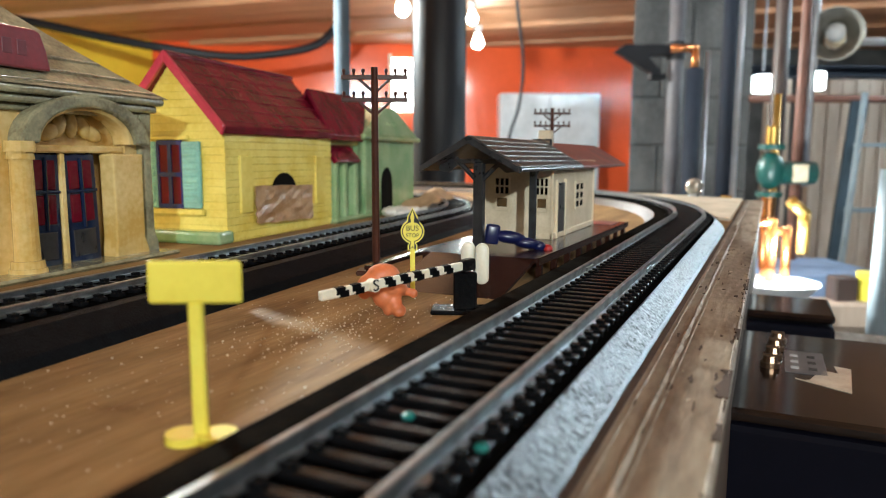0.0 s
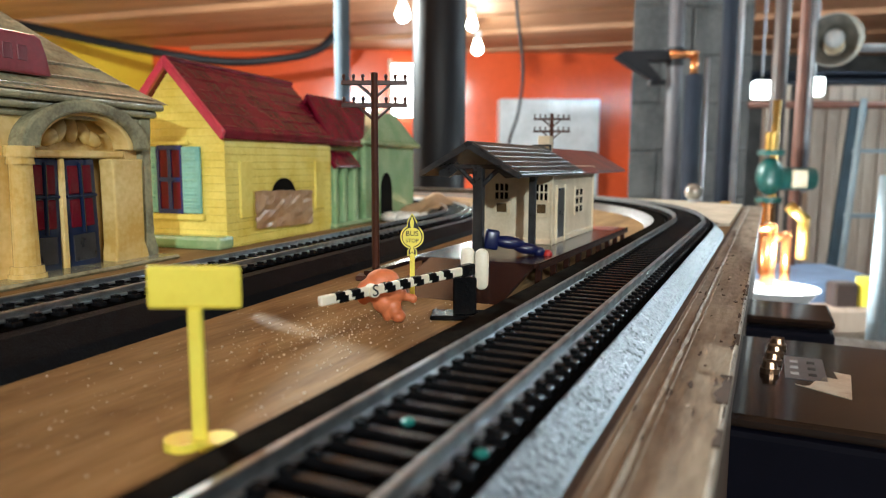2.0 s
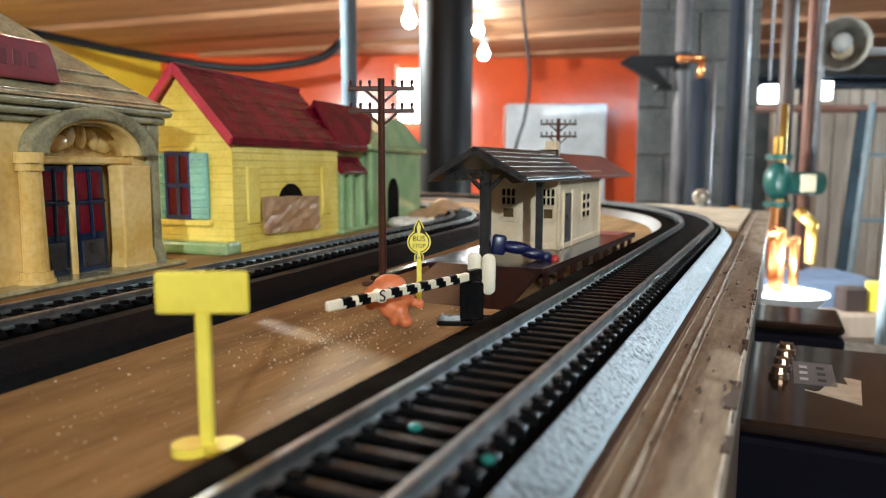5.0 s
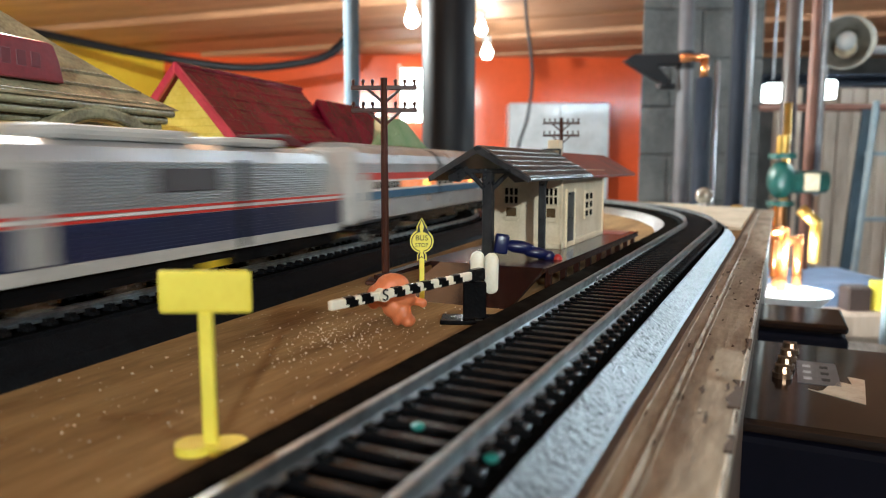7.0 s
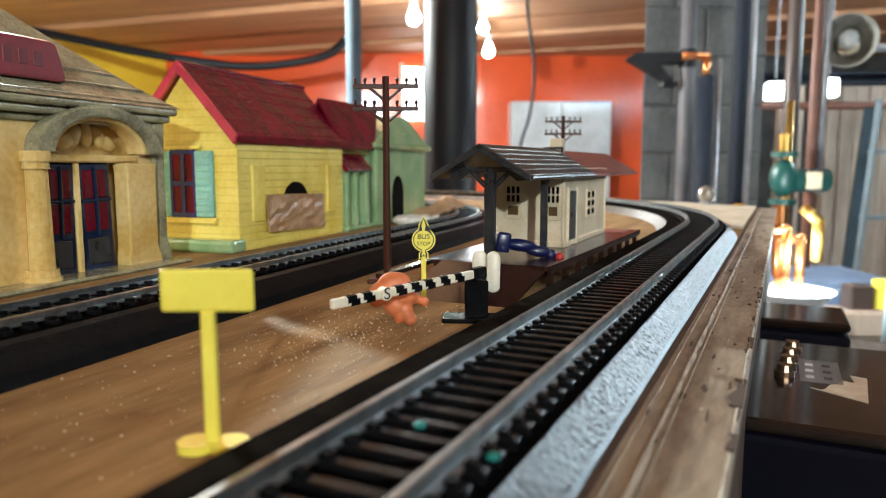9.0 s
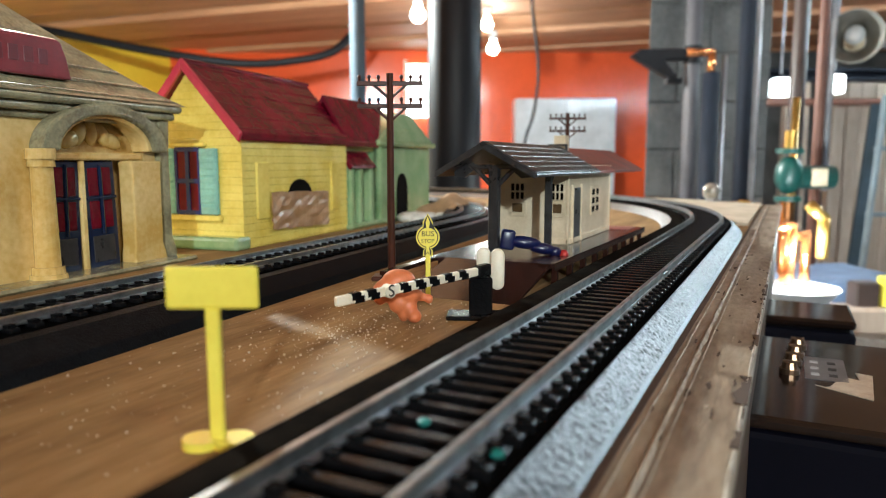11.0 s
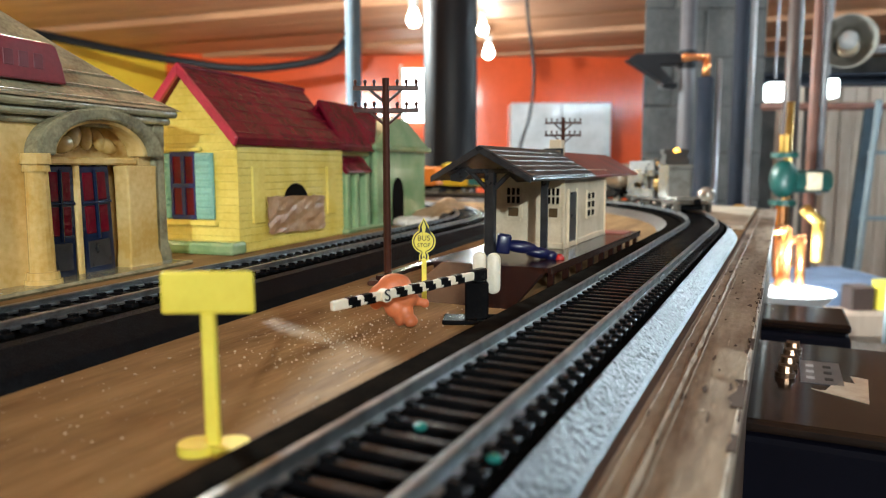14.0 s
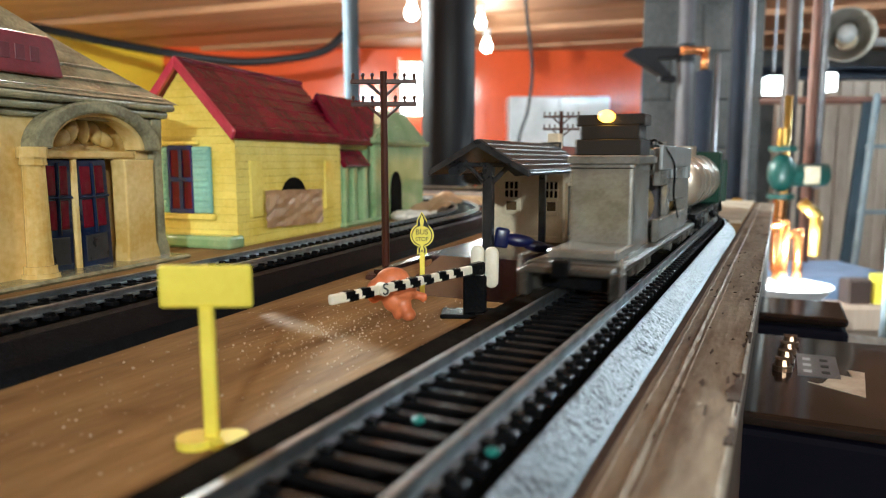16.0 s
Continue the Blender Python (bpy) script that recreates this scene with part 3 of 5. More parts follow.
def clapboards(t, f, rows, h, material):
    """Overlapping boards; f(z0, z1) gives the stretch (a, b) and the place function."""
    for i in range(rows):
        z0 = i * h + 0.001
        a, b, at = f(z0, z0 + h)
        if b - a < 0.004:
            continue
        bm = B()
        q = [at(a, 0.0001, z0 + h), at(b, 0.0001, z0 + h), at(b, 0.00038, z0 + 0.0005), at(a, 0.00038, z0 + 0.0005), at(a, -0.0005, z0), at(b, -0.0005, z0)]
        v = [bm.verts.new(p) for p in q]
        bm.faces.new((v[0], v[1], v[2], v[3]))
        bm.faces.new((v[3], v[2], v[5], v[4]))
        bm.faces.new((v[0], v[3], v[4]))
        bm.faces.new((v[1], v[5], v[2]))
        bmesh.ops.recalc_face_normals(bm, faces=bm.faces[:])
        part("clapboard", bm, material, t)


def window(t, at, w, h, nx, nz, frame_mat, pane_mat, th=0.0012, name="window", split=None):
    """A framed window with panes; at(u, out, z) places it, u from 0 to w, z from 0 to h."""
    def bx(u0, u1, o0, o1, z0, z1, bv=0.0002):
        return prism(B(), [(u0, z0), (u1, z0), (u1, z1), (u0, z1)], lambda u, z, k: at(u, o0 + (o1 - o0) * k, z), bv)
    wnd = part(name, bx(0, w, -0.001, th * 0.3, 0, h), frame_mat, t)
    pw, ph, m = w / nx, h / nz, min(w / nx, h / nz) * 0.16
    for i in range(nx):
        for j in range(nz):
            part("pane", bx(i * pw + m, (i + 1) * pw - m, th * 0.3, th * 0.55, j * ph + m, (j + 1) * ph - m, 0), pane_mat, wnd)
    for i in range(nx + 1):
        part("muntin", bx(i * pw - m, i * pw + m, th * 0.2, th, 0, h), frame_mat, wnd)
    for j in range(nz + 1):
        part("muntin", bx(0, w, th * 0.2, th, j * ph - m, j * ph + m), frame_mat, wnd)
    return wnd


# ---- glazed houses behind the inner track ----
def yellow_house():
    w, deep, eave, ridge = 0.067, 0.1255, 0.062, 0.1065
    t = gable_house("yellow_house", "glazed ceramic yellow house with a dark red roof", -0.2748, 0.3014, 6.7, w, deep, eave, ridge, GLAZE_Y, GLAZE_R, GLAZE_P)

    def gable(z0, z1):
        top = max(0, z1 - eave) * (w / 2) / (ridge - 0.004 - eave)
        return top, w - top, lambda a, o, z: (-a, -o, z)
    clapboards(t, gable, 23, 0.0044, GLAZE_Y)
    clapboards(t, lambda z0, z1: (0, deep, lambda a, o, z: (o, a, z)), 14, 0.0043, GLAZE_Y)
    # gable window and its shutters
    at = lambda u, o, z: (-0.0438 + u, -o - 0.001, 0.0206 + z)
    window(t, at, 0.0168, 0.036, 2, 2, GLAZE_BL, GLAZE_DR, 0.0016)
    for x0, x1 in ((-0.0545, -0.0442), (-0.0268, -0.0148)):
        sh = part("shutter", box(B(), x0, x1, -0.0032, -0.0005, 0.0195, 0.0572, 0.0006), GLAZE_T, t, "teal glazed shutter")
        for i in range(9):
            z = 0.0225 + i * 0.0038
            part("slat", box(B(), x0 + 0.0012, x1 - 0.0012, -0.0038, -0.0028, z, z + 0.0024, 0.0004), GLAZE_T, sh)
    part("window_head", box(B(), -0.047, -0.0225, -0.003, 0.0, 0.058, 0.0608, 0.0008), GLAZE_Y, t)
    part("window_sill", box(B(), -0.056, -0.013, -0.0035, 0.0, 0.0155, 0.0192, 0.0008), GLAZE_Y, t)
    # the side: embossed panels, a hole and the paper pasted over it
    for a in (0.0125, 0.101):
        part("embossed_panel", box(B(), -0.0005, 0.0014, a, a + 0.0125, 0.016, 0.0495, 0.0006), GLAZE_Y, t)
    part("hole", cyl(B(), (-0.002, 0.060, 0.0236), (0.00145, 0.060, 0.0236), 0.0152, n=32), DARK, t, "round dark hole in the wall")
    bm = B()
    rnd = random.Random(5)
    n, mrow = 14, 8
    vs = [[bm.verts.new((0.0022 + rnd.random() * 0.0009, 0.0255 + 0.068 * i / n + rnd.uniform(-0.0007, 0.0007), 0.0092 + 0.0225 * j / mrow + rnd.uniform(-0.0005, 0.0005) - 0.0018 * i / n)) for j in range(mrow + 1)] for i in range(n + 1)]
    for i in range(n):
        for j in range(mrow):
            bm.faces.new((vs[i][j], vs[i + 1][j], vs[i + 1][j + 1], vs[i][j + 1]))
    r = bmesh.ops.extrude_face_region(bm, geom=bm.faces[:])
    for v in r["geom"]:
        if isinstance(v, bmesh.types.BMVert):
            v.co.x -= 0.0006
    bmesh.ops.recalc_face_normals(bm, faces=bm.faces[:])
    part("card_patch", bm, CARD, t, "crumpled shiny brown card pasted over the hole")
    # roof ridge cap and eave beads
    part("ridge_cap", cyl(B(), (-w / 2, -0.005, ridge - 0.0008), (-w / 2, deep + 0.004, ridge - 0.0008), 0.0018, n=10), GLAZE_R, t)
    for i in range(6):
        u = (i + 0.5) / 6
        x, z = 0.003 - (w / 2 + 0.003) * u, eave + 0.0035 + (ridge - eave - 0.0035) * u
        part("shingle_course", cyl(B(), (x, -0.004, z - 0.0011), (x, deep + 0.001, z - 0.0009), 0.0011, n=8), GLAZE_R, t)
    part("green_base", box(B(), -w - 0.004, 0.0022, -0.010, 0.004, 0, 0.0075, 0.002, 2), GLAZE_G, t, "green glazed plinth")


yellow_house()


def green_house():
    t = thing("green_house", pose(-0.2885, 0.4285, 0, 0, 0, 6.7), "glazed ceramic green house with red and green roofs", "house")
    part("porch_wall", box(B(), -0.06, -0.008, 0.0, 0.052, 0, 0.066, 0.001), GLAZE_G, t)
    part("wing_wall", box(B(), -0.07, 0.0, 0.05, 0.165, 0, 0.064, 0.0015), GLAZE_G, t)
    part("fascia", box(B(), -0.054, -0.004, -0.001, 0.0505, 0.0575, 0.0645, 0.0008), GLAZE_YG, t, "yellow-green glazed fascia")
    # the far end of the red roof runs back along the wing
    for s in (0, 1):
        a = [(0.002, 0.0645), (-0.019, 0.0985), (-0.019, 0.093), (0.0, 0.060)]
        if s:
            a = [(-0.038 - u, v) for u, v in a]
        part("roof_slope", prism(B(), a, lambda u, v, k: (u, -0.004 + (0.052 + 2.4 * min(0.002 - u, 0.021)) * k, v), 0.001), GLAZE_R, t)
    # green mansard roof of the wing
    bm = B()
    lo = [(0.003, 0.046), (0.003, 0.169), (-0.074, 0.169), (-0.074, 0.046)]
    hi = [(-0.011, 0.116), (-0.011, 0.147), (-0.056, 0.147), (-0.056, 0.116)]
    a = [bm.verts.new((*p, 0.066)) for p in lo]
    b = [bm.verts.new((*p, 0.0925)) for p in hi]
    bm.faces.new(a), bm.faces.new(b)
    for i in range(4):
        bm.faces.new((a[i], a[(i + 1) % 4], b[(i + 1) % 4], b[i]))
    bmesh.ops.recalc_face_normals(bm, faces=bm.faces[:])
    bmesh.ops.bevel(bm, geom=bm.edges[:], offset=0.0015, segments=2, affect="EDGES")
    part("mansard_roof", bm, GLAZE_G, t)
    part("cornice", box(B(), -0.075, 0.0045, 0.0445, 0.1705, 0.0625, 0.0668, 0.0012), GLAZE_G, t)
    part("dormer", box(B(), -0.02, -0.0030, 0.103, 0.127, 0.0695, 0.080, 0.002), GLAZE_G, t)
    for a in (0.1055, 0.1165):
        part("dormer_pane", box(B(), -0.005, -0.0022, a, a + 0.0075, 0.0715, 0.0785, 0.0005), GLAZE_G, t)
    part("doorway", prism(B(), [(0.012 * math.cos(radians(x)), 0.024 + 0.016 * math.sin(radians(x))) for x in range(0, 181, 12)] + [(-0.012, 0.002), (0.012, 0.002)],
                          lambda u, v, k: (-0.002 + 0.0026 * k, 0.098 + u, v)), DARK, t, "dark arched doorway")
    part("awning", prism(B(), [(0.004, 0.0455), (-0.006, 0.0575), (-0.009, 0.0575), (0.001, 0.0435)], lambda u, v, k: (u, -0.002 + 0.042 * k, v), 0.0008), GLAZE_R, t)
    for a in (0.003, 0.0175, 0.036):
        part("pilaster", box(B(), -0.01, 0.0015, a - 0.0035, a + 0.0035, 0, 0.046, 0.0012), GLAZE_G, t)
    part("corner_post", box(B(), -0.006, 0.0022, 0.05, 0.058, 0, 0.064, 0.0015), GLAZE_G, t)
    part("green_base", box(B(), -0.075, 0.004, -0.004, 0.17, 0, 0.004, 0.0015), GLAZE_G, t)


green_house()


def cotton():
    """Loose snow cotton and a sandy mound by the green house."""
    rnd = random.Random(3)
    bm = B()
    for i in range(26):
        ball(bm, (rnd.uniform(0, 0.028), rnd.uniform(0, 0.12), rnd.uniform(0.001, 0.004)), rnd.uniform(0.004, 0.009), (1, 1.3, 0.5), 8)
    tagged(part("snow_cotton", bm, COTTON, m=pose(-0.292, 0.50, 0, 0, 0, 8), smooth=True), "tufts of white snow cotton on the table", "cotton")
    bm = B()
    n = 22
    vs = {}
    for i in range(n + 1):
        for j in range(n + 1):
            u, v = i / n * 2 - 1, j / n * 2 - 1
            h = max(0.0, 1 - u * u - v * v) ** 0.6
            bump = 0.75 + 0.35 * math.sin(5.1 * u + 2.0) * math.cos(4.3 * v) + rnd.uniform(-0.07, 0.07)
            vs[i, j] = bm.verts.new((-0.008 + 0.032 * u, 0.02 + 0.055 * v, 0.019 * h * bump - 0.0005))
    for i in range(n):
        for j in range(n):
            bm.faces.new((vs[i, j], vs[i + 1, j], vs[i + 1, j + 1], vs[i, j + 1]))
    bm.faces.new([vs[i, 0] for i in range(n)] + [vs[n, j] for j in range(n)] + [vs[i, n] for i in range(n, 0, -1)] + [vs[0, j] for j in range(n, 0, -1)])
    bmesh.ops.recalc_face_normals(bm, faces=bm.faces[:])
    tagged(part("sand_mound", bm, SANDY, m=pose(-0.275, 0.575, 0), smooth=True), "sandy brown plaster mound by the green house", "mound")


DUST = mat("pale_sawdust", (0.6, 0.5, 0.36), 0.8, scale=300)
COTTON = mat("snow_cotton", (0.82, 0.8, 0.75), 0.9, scale=200, bump=0.5, bscale=500)
SANDY = mat("sandy_plaster", (0.45, 0.30, 0.17), 0.85, scale=120, bump=0.5, bscale=400)
cotton()


# ---- glazed railway station with the arched doorway ----
def arched_station():
    t = thing("arched_station", pose(-0.2748, 0.21, 0, 0, 0, 6.7), "glazed ceramic railway station, sand walls and olive hipped roof", "station building")
    part("wall", box(B(), -0.115, -0.0085, -0.2, 0.0445, 0, 0.072, 0.002), GLAZE_S, t)
    # front wall around the arched recess
    cy, zs = 0.0036, 0.0540
    outer_e = lambda a: (cy + 0.0355 * math.cos(a), zs + 0.0212 * math.sin(a))
    inner_e = lambda a: (cy + 0.0265 * math.cos(a), zs + 0.0158 * math.sin(a))
    n = 28
    bm = B()
    pts = [(cy + 0.0265, 0.0), (0.0445, 0.0), (0.0445, 0.0715), (-0.2, 0.0715), (-0.2, 0.0), (cy - 0.0265, 0.0)]
    pts += [inner_e(math.pi - math.pi * i / n) for i in range(n + 1)]
    prism(bm, pts, lambda u, v, k: (-0.009 + 0.007 * k, u, v))
    part("front_wall", bm, GLAZE_S, t)
    bm = B()
    pts = [outer_e(math.pi * i / n) for i in range(n + 1)] + [inner_e(math.pi - math.pi * i / n) for i in range(n + 1)]
    prism(bm, pts, lambda u, v, k: (-0.0025 + 0.0085 * k, u, v), 0.0012)
    part("archivolt", bm, GLAZE_O, t, "olive moulded arch")
    mid = lambda a, r: (cy + (0.0265 + r) * math.cos(a), zs + (0.0158 + r * 0.63) * math.sin(a))
    bm = B()
    pts = [mid(math.pi * i / n, 0.0018) for i in range(n + 1)] + [mid(math.pi - math.pi * i / n, -0.0022) for i in range(n + 1)]
    prism(bm, pts, lambda u, v, k: (-0.007 + 0.0105 * k, u, v), 0.001)
    part("inner_arch", bm, GLAZE_S, t)
    # shell ornament over the doors
    for i in range(5):
        a = radians(25 + i * 32.5)
        bm = ball(B(), (0, 0, 0), 0.0048, (0.5, 0.75, 1.25), 12)
        part("shell_lobe", bm, GLAZE_S, t, m=pose(-0.0065, cy + 0.0125 * math.cos(a), 0.0565 + 0.006 * math.sin(a), 90 - math.degrees(a), 0, 0), smooth=True)
    part("transom", box(B(), -0.009, -0.002, cy - 0.026, cy + 0.026, 0.0502, 0.0535, 0.0008), GLAZE_S, t)
    # a pair of navy doors, a little askew
    for y0, y1, ry in ((-0.0226, -0.0070, -1.2), (-0.0032, 0.0150, 1.6)):
        d = part("door", box(B(), -0.0125, -0.008, y0, y1, 0.001, 0.05, 0.0008), GLAZE_B, t, "navy blue glazed door", m=pose(0.004, 0, 0, ry, 0, 0))
        w = y1 - y0
        for j in (0, 1):
            for i in (0, 1):
                ya = y0 + w * (0.14 + 0.40 * i)
                za = 0.0195 + j * 0.0148
                part("pane", box(B(), -0.0088, -0.0075, ya, ya + w * 0.30, za, za + 0.0125, 0.0004), GLAZE_DR, d, "dark red pane")
        part("muntin", cyl(B(), (-0.0076, y0 + w / 2, 0.017), (-0.0076, y0 + w / 2, 0.048), 0.0008, n=8), GLAZE_B, d)
        part("muntin", cyl(B(), (-0.0076, y0 + 0.001, 0.0333), (-0.0076, y1 - 0.001, 0.0333), 0.0008, n=8), GLAZE_B, d)
        part("kick_panel", box(B(), -0.0088, -0.0077, y0 + w * 0.14, y1 - w * 0.14, 0.004, 0.0165, 0.0006), GREYROOF, d, "worn black kick panel")
    part("door_mullion", box(B(), -0.009, -0.003, -0.0068, -0.0034, 0, 0.0505, 0.0008), GLAZE_S, t)
    # columns on both sides of the doorway
    for y, r in ((-0.0295, 0.0050),):
        bm = cyl(B(), (0.0015, y, 0.007), (0.0015, y, 0.049), r, r * 0.86, 20)
        for z0, z1, q in ((0, 0.004, 1.5), (0.004, 0.007, 1.3), (0.0475, 0.0505, 1.05), (0.0505, 0.0548, 1.18)):
            cyl(bm, (0.0015, y, z0), (0.0015, y, z1), r * q, r * q * 0.95, 20)
        part("column", bm, GLAZE_S, t, smooth=False)
    # broad flat pier on the other side, spread at its foot and head
    bm = prism(B(), [(0.0172, 0.0), (0.0172, 0.006), (0.0180, 0.010), (0.0180, 0.046), (0.0172, 0.0500), (0.0372, 0.0500), (0.0366, 0.046), (0.0362, 0.010), (0.0382, 0.005), (0.0390, 0.0)],
               lambda u, v, k: (-0.006 + 0.0085 * k, u, v), 0.0009)
    part("pier", bm, GLAZE_S, t, smooth=False)
    for y in (-0.062, -0.105, -0.15):
        part("pilaster", box(B(), -0.004, 0.002, y - 0.005, y + 0.005, 0, 0.071, 0.0015), GLAZE_S, t)
    part("quoin", prism(B(), [(0.0372, 0.0), (0.0372, 0.006), (0.0390, 0.012), (0.0378, 0.052), (0.0385, 0.0705), (0.0462, 0.0705), (0.0450, 0.05), (0.0452, 0.012), (0.0478, 0.005), (0.0478, 0.0)], lambda u, v, k: (-0.009 + 0.0098 * k, u, v), 0.0012), GLAZE_O, t)
    # cornice in three steps, then the swept hip roof
    for z0, z1, o in ((0.0668, 0.0700, 0.002), (0.0698, 0.0735, 0.005), (0.0733, 0.0770, 0.0075)):
        part("cornice", box(B(), -0.115 - o, -0.002 + o, -0.2 - o, 0.0435 + o, z0, z1, 0.0016, 3), GLAZE_O, t)
    bm = B()
    rings = []
    for i in range(9):
        q = i / 8
        z = 0.0768 + 0.0555 * (q ** 1.12)
        ins = 0.055 * q
        rings.append([bm.verts.new((x, y, z)) for x, y in ((0.006 - ins, 0.053 - ins * 1.55), (-0.123 + ins, 0.053 - ins * 1.55), (-0.123 + ins, -0.21 + ins), (0.006 - ins, -0.21 + ins))])
    for a, b in zip(rings, rings[1:]):
        for i in range(4):
            bm.faces.new((a[i], a[(i + 1) % 4], b[(i + 1) % 4], b[i]))
    bm.faces.new(rings[-1])
    bm.faces.new(rings[0])
    bmesh.ops.recalc_face_normals(bm, faces=bm.faces[:])
    part("roof", bm, GLAZE_O, t, "weathered olive grey hipped roof")
    for i in range(3):
        q = (i + 0.45) / 8
        z, ins = 0.0768 + 0.0555 * (q ** 1.12), 0.055 * q
        bm = cyl(B(), (0.006 - ins, 0.052 - ins * 1.55, z - 0.0009), (0.006 - ins, -0.2, z - 0.0009), 0.0014, n=8)
        cyl(bm, (0.006 - ins, 0.052 - ins * 1.55, z - 0.0009), (-0.12 + ins, 0.052 - ins * 1.55, z - 0.0009), 0.0014, n=8)
        part("tile_course", bm, GLAZE_O, t, smooth=True)
    # name board
    bm = B()
    pts = [(-0.098, 0.0835), (-0.0108, 0.0835), (-0.0125, 0.0915), (-0.0150, 0.0985), (-0.0175, 0.0995), (-0.093, 0.0995)]
    prism(bm, pts, lambda u, v, k: (-0.008 + 0.0085 * k, u, v), 0.0008)
    board = part("name_board", bm, GLAZE_DR2, t, "dark red name board")
    for i in range(7):
        part("letter_bar", box(B(), 0.0003, 0.0008, -0.066 + i * 0.0066, -0.0617 + i * 0.0066, 0.0885, 0.0945, 0.0002), MAROON_D, board)
    part("plinth", box(B(), -0.12, 0.012, -0.21, 0.05, 0, 0.0022, 0.001), GLAZE_O, t, "brown glazed plinth")


MAROON_D = mat("dark_maroon_glaze", (0.15, 0.02, 0.028), 0.35, scale=60)
GLAZE_DR2 = mat("maroon_glaze", (0.24, 0.03, 0.04), 0.3, scale=60, coat=0.4, bump=0.3, bscale=200)
arched_station()


# ---- small wayside station on its platform ----
AMBER = mat("brown_tinted_pane", (0.12, 0.075, 0.035), 0.15, scale=90)


def wayside_station():
    t = thing("wayside_station", pose(0, 0, 0), "cream plastic wayside station with dark tiled canopy roof", "station building")
    z0 = 0.0092
    part("wall", box(B(), -0.13, -0.0947, 0.327, 0.412, z0, 0.0475, 0.0006), CREAM, t)
    part("plinth", box(B(), -0.1306, -0.0941, 0.3264, 0.4126, z0, z0 + 0.003, 0.0004), CREAM, t)
    # windows: an upper sash of six panes over one
    def sash(at, w, h):
        window(t, lambda u, o, z: at(u, o, z + h * 0.46), w, h * 0.54, 3, 2, CREAM, DARK, 0.0009)
        window(t, lambda u, o, z: at(u, o, z), w, h * 0.42, 1, 1, CREAM, AMBER, 0.0009)
    sash(lambda u, o, z: (-0.124 + u, 0.327 - o, 0.0235 + z), 0.0075, 0.0155)
    sash(lambda u, o, z: (-0.103 + u, 0.327 - o, 0.0235 + z), 0.0065, 0.0155)
    window(t, lambda u, o, z: (-0.0947 + o, 0.369 + u, 0.0218 + z), 0.0175, 0.0138, 2, 3, CREAM, DARK, 0.0009)
    part("door", box(B(), -0.0955, -0.0942, 0.3345, 0.3485, z0 + 0.0005, 0.0365, 0.0003), GREYROOF, t, "dark grey door")
    for a in (0.3330, 0.3487):
        part("door_jamb", box(B(), -0.0955, -0.0936, a, a + 0.0014, z0, 0.038, 0.0002), CREAM, t)
    for x, y in ((-0.1306, 0.3264), (-0.0953, 0.3264), (-0.0953, 0.4114)):
        part("corner_board", box(B(), x, x + 0.0013, y, y + 0.0013, z0, 0.0473, 0.0002), CREAM, t)
    # posts with braces
    for x, y, w in ((-0.1123, 0.2765, 0.0022), (-0.0958, 0.300, 0.0015)):
        post = part("post", box(B(), x - w, x + w, y - w * 0.8, y + w * 0.8, 0.002 if y < 0.28 else z0, 0.047, 0.0003), GREYROOF, t)
    for s in (-1, 1):
        part("brace", cyl(B(), (-0.1123 + s * 0.0015, 0.2765, 0.0395), (-0.1123 + s * 0.011, 0.2765, 0.0485), 0.0011, n=8), GREYROOF, t)
        part("bracket", prism(B(), [(s * 0.011, 0.0475), (s * 0.018, 0.0455), (s * 0.0175, 0.043), (s * 0.013, 0.0425), (s * 0.009, 0.0455)], lambda u, v, k: (-0.1123 + u, 0.274 + 0.002 * k, v)), GREYROOF, t)
    part("tie_beam", box(B(), -0.131, -0.0935, 0.2752, 0.2778, 0.0462, 0.0482, 0.0003), GREYROOF, t)
    part("brace", cyl(B(), (-0.0958, 0.301, 0.039), (-0.0958, 0.309, 0.0455), 0.0008, n=8), GREYROOF, t)
    # roof slabs
    xa, za, xe, ze = -0.1123, 0.0572, 0.0218, 0.0446
    for y0, y1, mt, lab in ((0.265, 0.368, GREYROOF, "dark grey tiled roof"), (0.3682, 0.49, REDROOF, "faded brick red roof")):
        for s in (-1, 1):
            bm = B()
            prism(bm, [(0, za), (s * xe, ze), (s * xe, ze - 0.0016), (0, za - 0.0022)], lambda u, v, k: (xa + u, y0 + (y1 - y0) * k, v), 0.0002)
            slab = part("roof_slope", bm, mt, t, lab)
            if mt is GREYROOF:
                rows, cols = 6, 22
                bm = B()
                ln = math.hypot(xe, za - ze) / rows
                box(bm, -0.0019, 0.0019, -ln * 0.55, ln * 0.46, 0.0, 0.0008, 0.0003)
                tile = part("tile", bm, mt, slab)
                sl = math.atan2(za - ze, xe)
                first = True
                for r in range(rows):
                    for c in range(cols):
                        q = (r + 0.5) / rows
                        at = (xa + s * xe * q, y0 + 0.0024 + c * (y1 - y0 - 0.0048) / (cols - 1), za + (ze - za) * q + 0.0001)
                        m = Matrix.Translation(at) @ Matrix.Rotation(s * (sl - 0.06), 4, "Y") @ Matrix.Rotation(radians(90), 4, "Z")
                        if first:
                            tile.matrix_basis, first = m, False
                        else:
                            o = new("tile", tile.data)
                            o.parent, o.matrix_basis = slab, m
